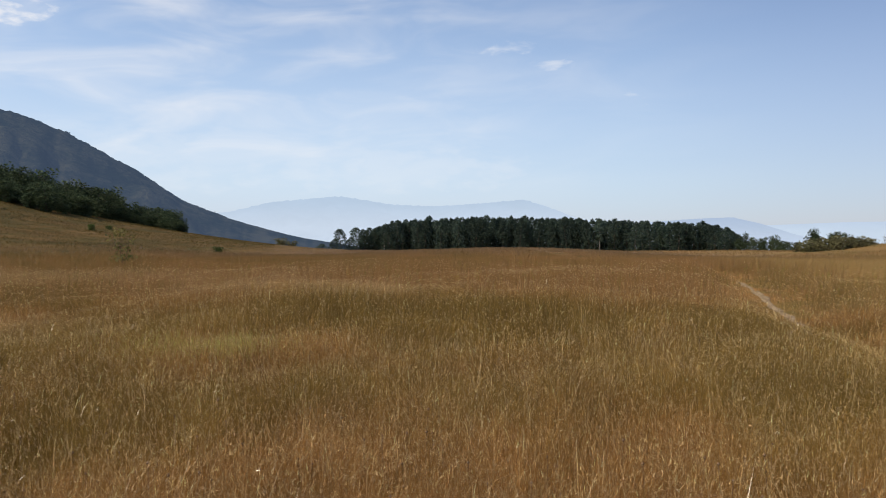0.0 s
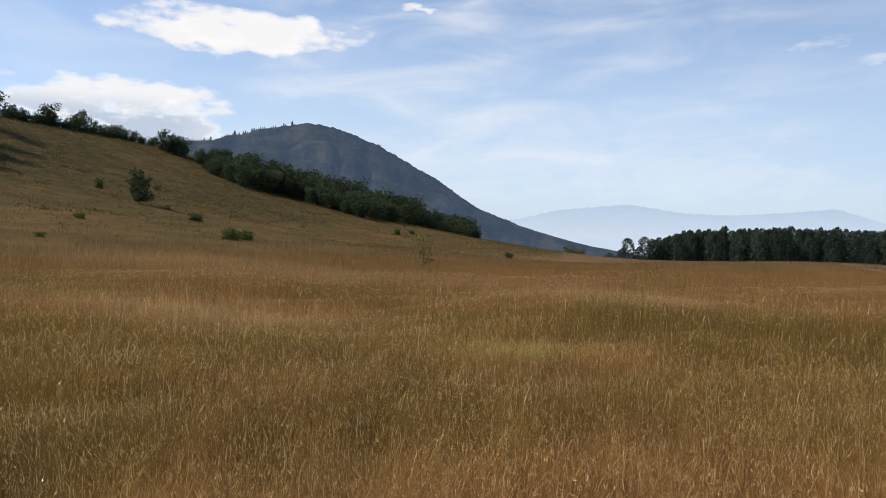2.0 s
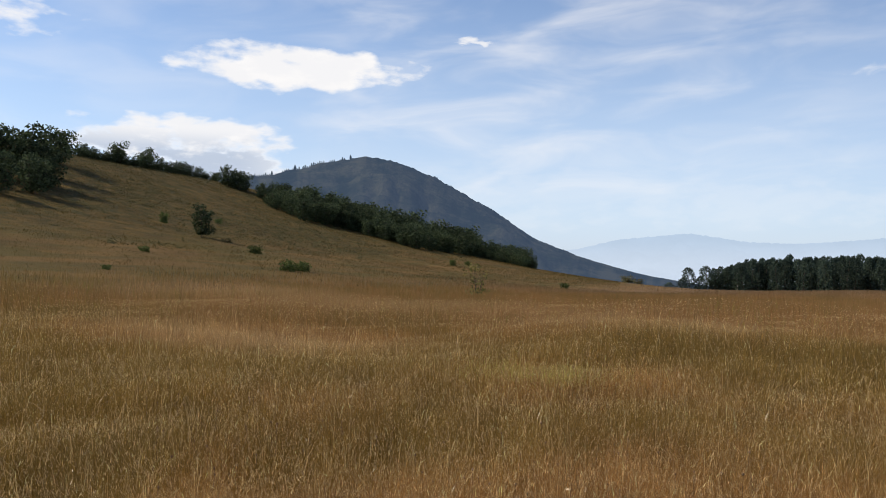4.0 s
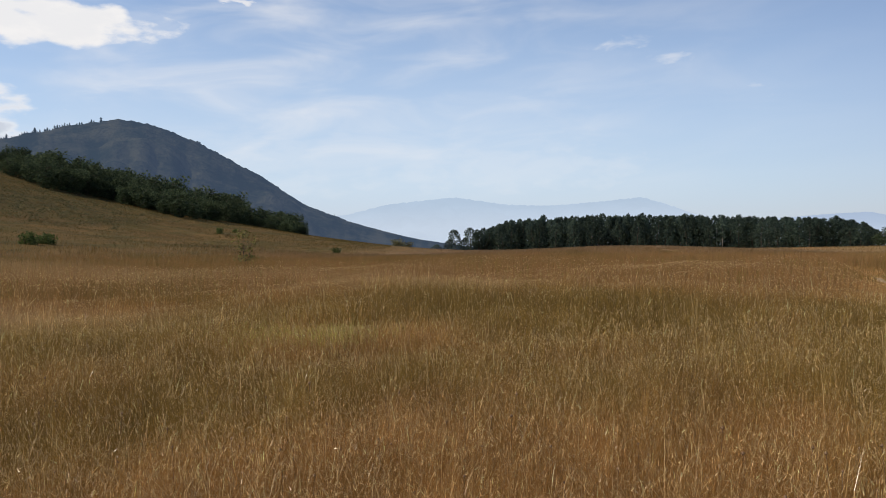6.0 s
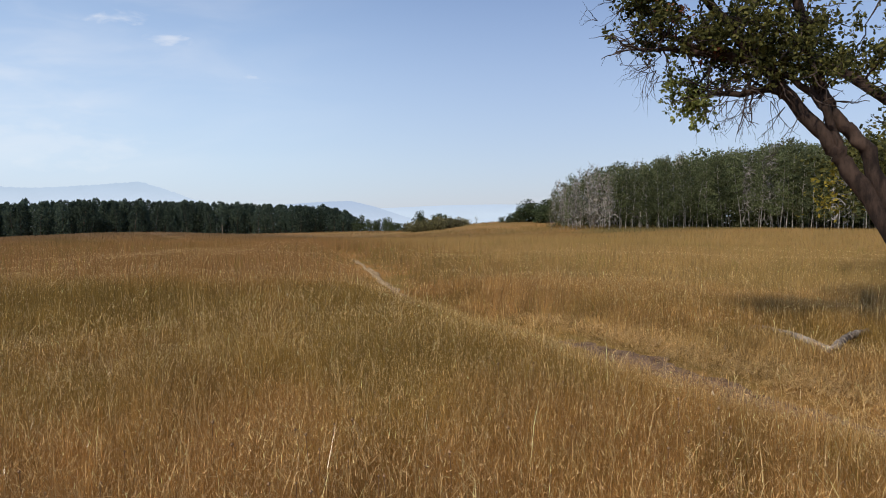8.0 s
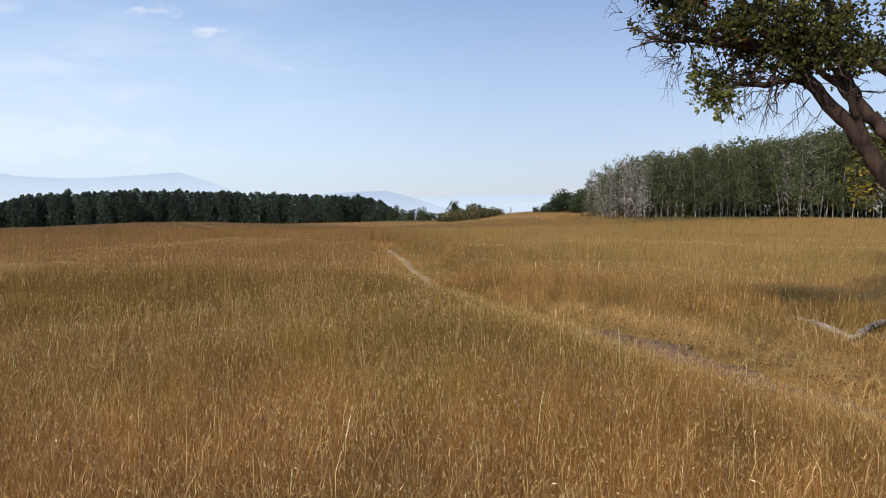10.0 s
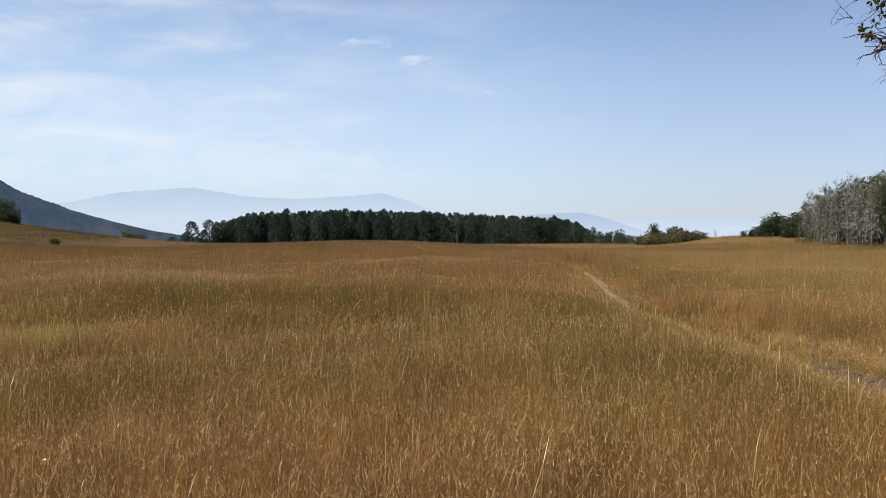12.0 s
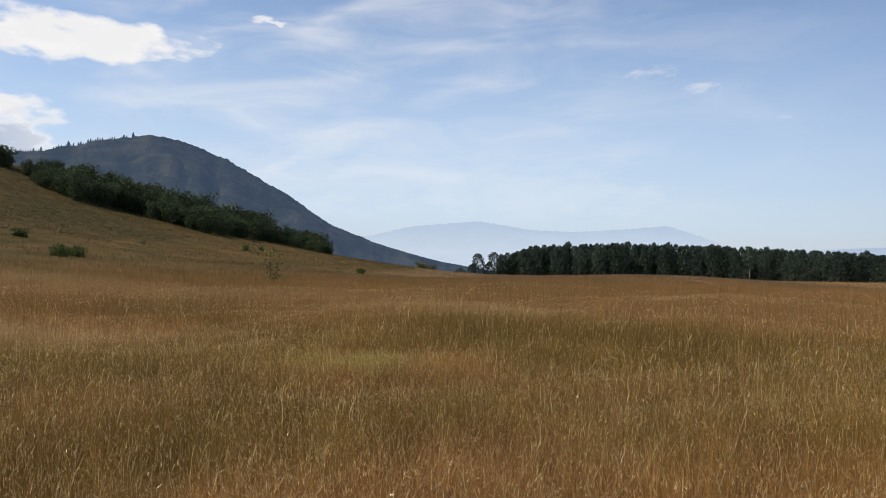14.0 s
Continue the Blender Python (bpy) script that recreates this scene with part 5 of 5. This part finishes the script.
def build_straws(rg, n, r0, r1, power):
    """Long bleached straws, leaning or broken over, with a thin seed spike."""
    x, y, r = spread_points(rg, n, r0, r1, power)
    ok = keep_mask(rg, x, y) & (rg.uniform(0, 1, n) > sstep(r, 0.3 * r1, 0.95 * r1))
    x, y, r = x[ok], y[ok], r[ok]
    n = len(x)
    h = meadow_height(x, y)
    w = np.maximum(0.0014, r * 0.00033) * rg.uniform(0.7, 1.4, n)
    b = rg.uniform(0, 2 * math.pi, n)
    tilt = np.abs(rg.normal(0, 0.75, n))
    bend = rg.uniform(0.1, 1.0, n)
    g = np.stack([np.cos(b), np.sin(b), 0 * b], -1)
    side = np.stack([-np.sin(b), np.cos(b), 0 * b], -1) * w[:, None] * 0.5
    upv = np.array([0, 0, 1.0])
    L = 0.03 + rg.gamma(1.6, 0.05, n)
    P0 = np.stack([x, y, height(x, y) + h * rg.uniform(0.72, 0.95, n)], -1)
    P1 = P0 + (g * np.sin(tilt)[:, None] + upv * np.cos(tilt)[:, None]) * (L * 0.6)[:, None]
    P2 = P1 + (g * np.sin(tilt + bend)[:, None] + upv * np.cos(tilt + bend)[:, None]) * (L * 0.4)[:, None]
    V = np.stack([P0 - side * 0.6, P0 + side * 0.6, P1 + side, P1 - side, P2], 1)
    i = np.arange(n)[:, None] * 5
    along = np.tile(np.array([0.2, 0.2, 0.8, 0.8, 1.0]), (n, 1))
    me = np_mesh("bleached_straws", V, [i + [0, 1, 2, 3], i + [3, 2, 4]], {"along": along, "tone": np.full((n, 5), 0.6)})
    thing("bleached_straws", me, M_SEED, "long bleached straws leaning out of the dry grass", "grass", kind="stuff")


def build_flower_stalks(rg, n):
    """Dried flower stalks with small brown heads."""
    x, y, r = spread_points(rg, n, 2.4, 9.0, 1.4, -50, 45)
    ok = keep_mask(rg, x, y) & (waves(x, y, 0.9, 14) > 0.0)
    x, y = x[ok], y[ok]
    n = len(x)
    z, h = height(x, y), meadow_height(x, y) * rg.uniform(0.8, 1.1, n)
    Vs, Fs = [], []
    T = np.stack([x, y, z + h], -1)
    B = np.stack([x + rg.normal(0, 0.03, n), y + rg.normal(0, 0.03, n), z], -1)
    k = np.arange(3) * 2.094
    ring = np.stack([np.cos(k), np.sin(k), 0 * k], -1) * 0.0015
    V1 = np.concatenate([B[:, None] + ring, T[:, None] + ring], 1)
    i = np.arange(n)[:, None] * 6
    F1 = np.concatenate([i + [q, (q + 1) % 3, 3 + (q + 1) % 3, 3 + q] for q in range(3)])
    oct_v = np.array([(1, 0, 0), (0, 1, 0), (-1, 0, 0), (0, -1, 0), (0, 0, 1.2), (0, 0, -1.2)]) * 0.008
    V2 = T[:, None] + oct_v * rg.uniform(0.7, 1.3, (n, 1, 1))
    o = n * 6
    F2 = np.concatenate([o + i + [q, (q + 1) % 4, 4] for q in range(4)] + [o + i + [(q + 1) % 4, q, 5] for q in range(4)])
    me = np_mesh("flower_stalks", np.concatenate([V1.reshape(-1, 3), V2.reshape(-1, 3)]), [F1, F2])
    thing("flower_stalks", me, M_STALK, "dried brown flower stalks with small round heads", "dry flowers", kind="stuff")


def green_spots(x, y):
    g = np.exp(-(((x + 2.4) / 1.0) ** 2 + ((y - 8.3) / 0.8) ** 2))
    return np.clip(0.10 + 0.5 * g + 0.45 * sstep(waves(x, y, 0.8, 12), 0.25, 0.8), 0, 1)


rg = np.random.RandomState(110)
build_blades("meadow_grass", rg, 680000, 1.6, 16.0, 1.45, 0.0017, 1.0, M_GRASS, "tall dry golden-brown grass standing in the meadow", 0.12, simple=True, cell=0.19, pull=0.33)
build_blades("nodding_grass", rg, 200000, 1.6, 11.0, 1.35, 0.0014, 1.03, M_GRASS, "thin dry grass blades nodding over at their tips", 0.22, cell=0.19, pull=0.25, nod=0.7)
build_blades("middle_grass", rg, 380000, 12.0, 95.0, 1.5, 0.0044, 0.97, M_GRASS_MID, "dry golden-brown grass farther out in the meadow", 0.16, simple=True, turn=0.00045)
build_blades("far_grass", rg, 90000, 70.0, 160.0, 1.2, 0.022, 0.7, M_GRASS_MID, "distant tufts of dry grass towards the meadow's crest", simple=True)
build_blades("near_grass", rg, 70000, 0.15, 1.75, 0.2, 0.003, 0.95, M_GRASS, "dry grass round the standing place", 0.12, simple=True, az0=-180, az1=180, cell=0.19, pull=0.3)
build_blades("rear_grass", rg, 260000, 1.6, 24.0, 1.4, 0.0042, 0.97, M_GRASS, "dry grass behind the standing place", 0.12, simple=True, az0=60.0, az1=296.0, cell=0.19, pull=0.3)
build_blades("green_grass", rg, 60000, 2.0, 40.0, 1.75, 0.003, 0.85, M_GREEN, "patches of green blades among the dry grass", 0.12, green_spots)
build_blades("fresh_grass", rg, 150000, 6.6, 10.4, 1.0, 0.0032, 1.07, M_LIME, "small patch of fresh yellow-green grass", 0.14, lambda x, y: 0.42 * np.exp(-(((x + 2.4) / 0.62) ** 2 + ((y - 8.2) / 0.55) ** 2)) * sstep(waves(x, y, 5.0, 22), -0.7, 0.6), simple=True, az0=7.0, az1=27.0)
build_flecks(rg, 260000, 1.8, 38.0, 1.55)
# a second layer of wider pale bits, as painted sun glints
build_flecks(rg, 70000, 1.8, 20.0, 1.5, 1.7)
build_straws(rg, 52000, 2.0, 22.0, 1.65)
build_spikes(rg, 16000, 1.8, 10.0, 1.3)
build_flower_stalks(rg, 500)


def build_litter(rg, n):
    """Trampled pale straw lying along the path."""
    y = rg.uniform(3.0, 9.5, n)
    _, tx, ty = trail_points(0.5)
    o = np.argsort(ty)
    x = np.interp(y, ty[o], tx[o]) + np.where(rg.uniform(0, 1, n) < 0.65, rg.normal(0.9, 0.36, n), rg.normal(-0.75, 0.27, n))
    z = height(x, y) + rg.uniform(0.02, 0.12, n)
    a, t = rg.uniform(0, 6.283, n), rg.normal(0, 0.3, n)
    L = rg.uniform(0.03, 0.13, n)
    d = np.stack([np.cos(a), np.sin(a), t], -1) * L[:, None] * 0.5
    s = np.stack([-np.sin(a), np.cos(a), 0 * a], -1) * 0.002
    C = np.stack([x, y, z], -1)
    i = np.arange(n)[:, None] * 4
    me = np_mesh("straw_litter", np.stack([C - d - s, C - d + s, C + d + s * 0.5, C + d - s * 0.5], 1), [i + [0, 1, 2, 3]], {"along": np.repeat(rg.uniform(0.0, 0.8, n), 4), "tone": np.full((n, 4), 0.5)})
    thing("straw_litter", me, M_STRAW, "pale trampled straw lying along the footpath", "straw", kind="stuff")


build_litter(rg, 38000)
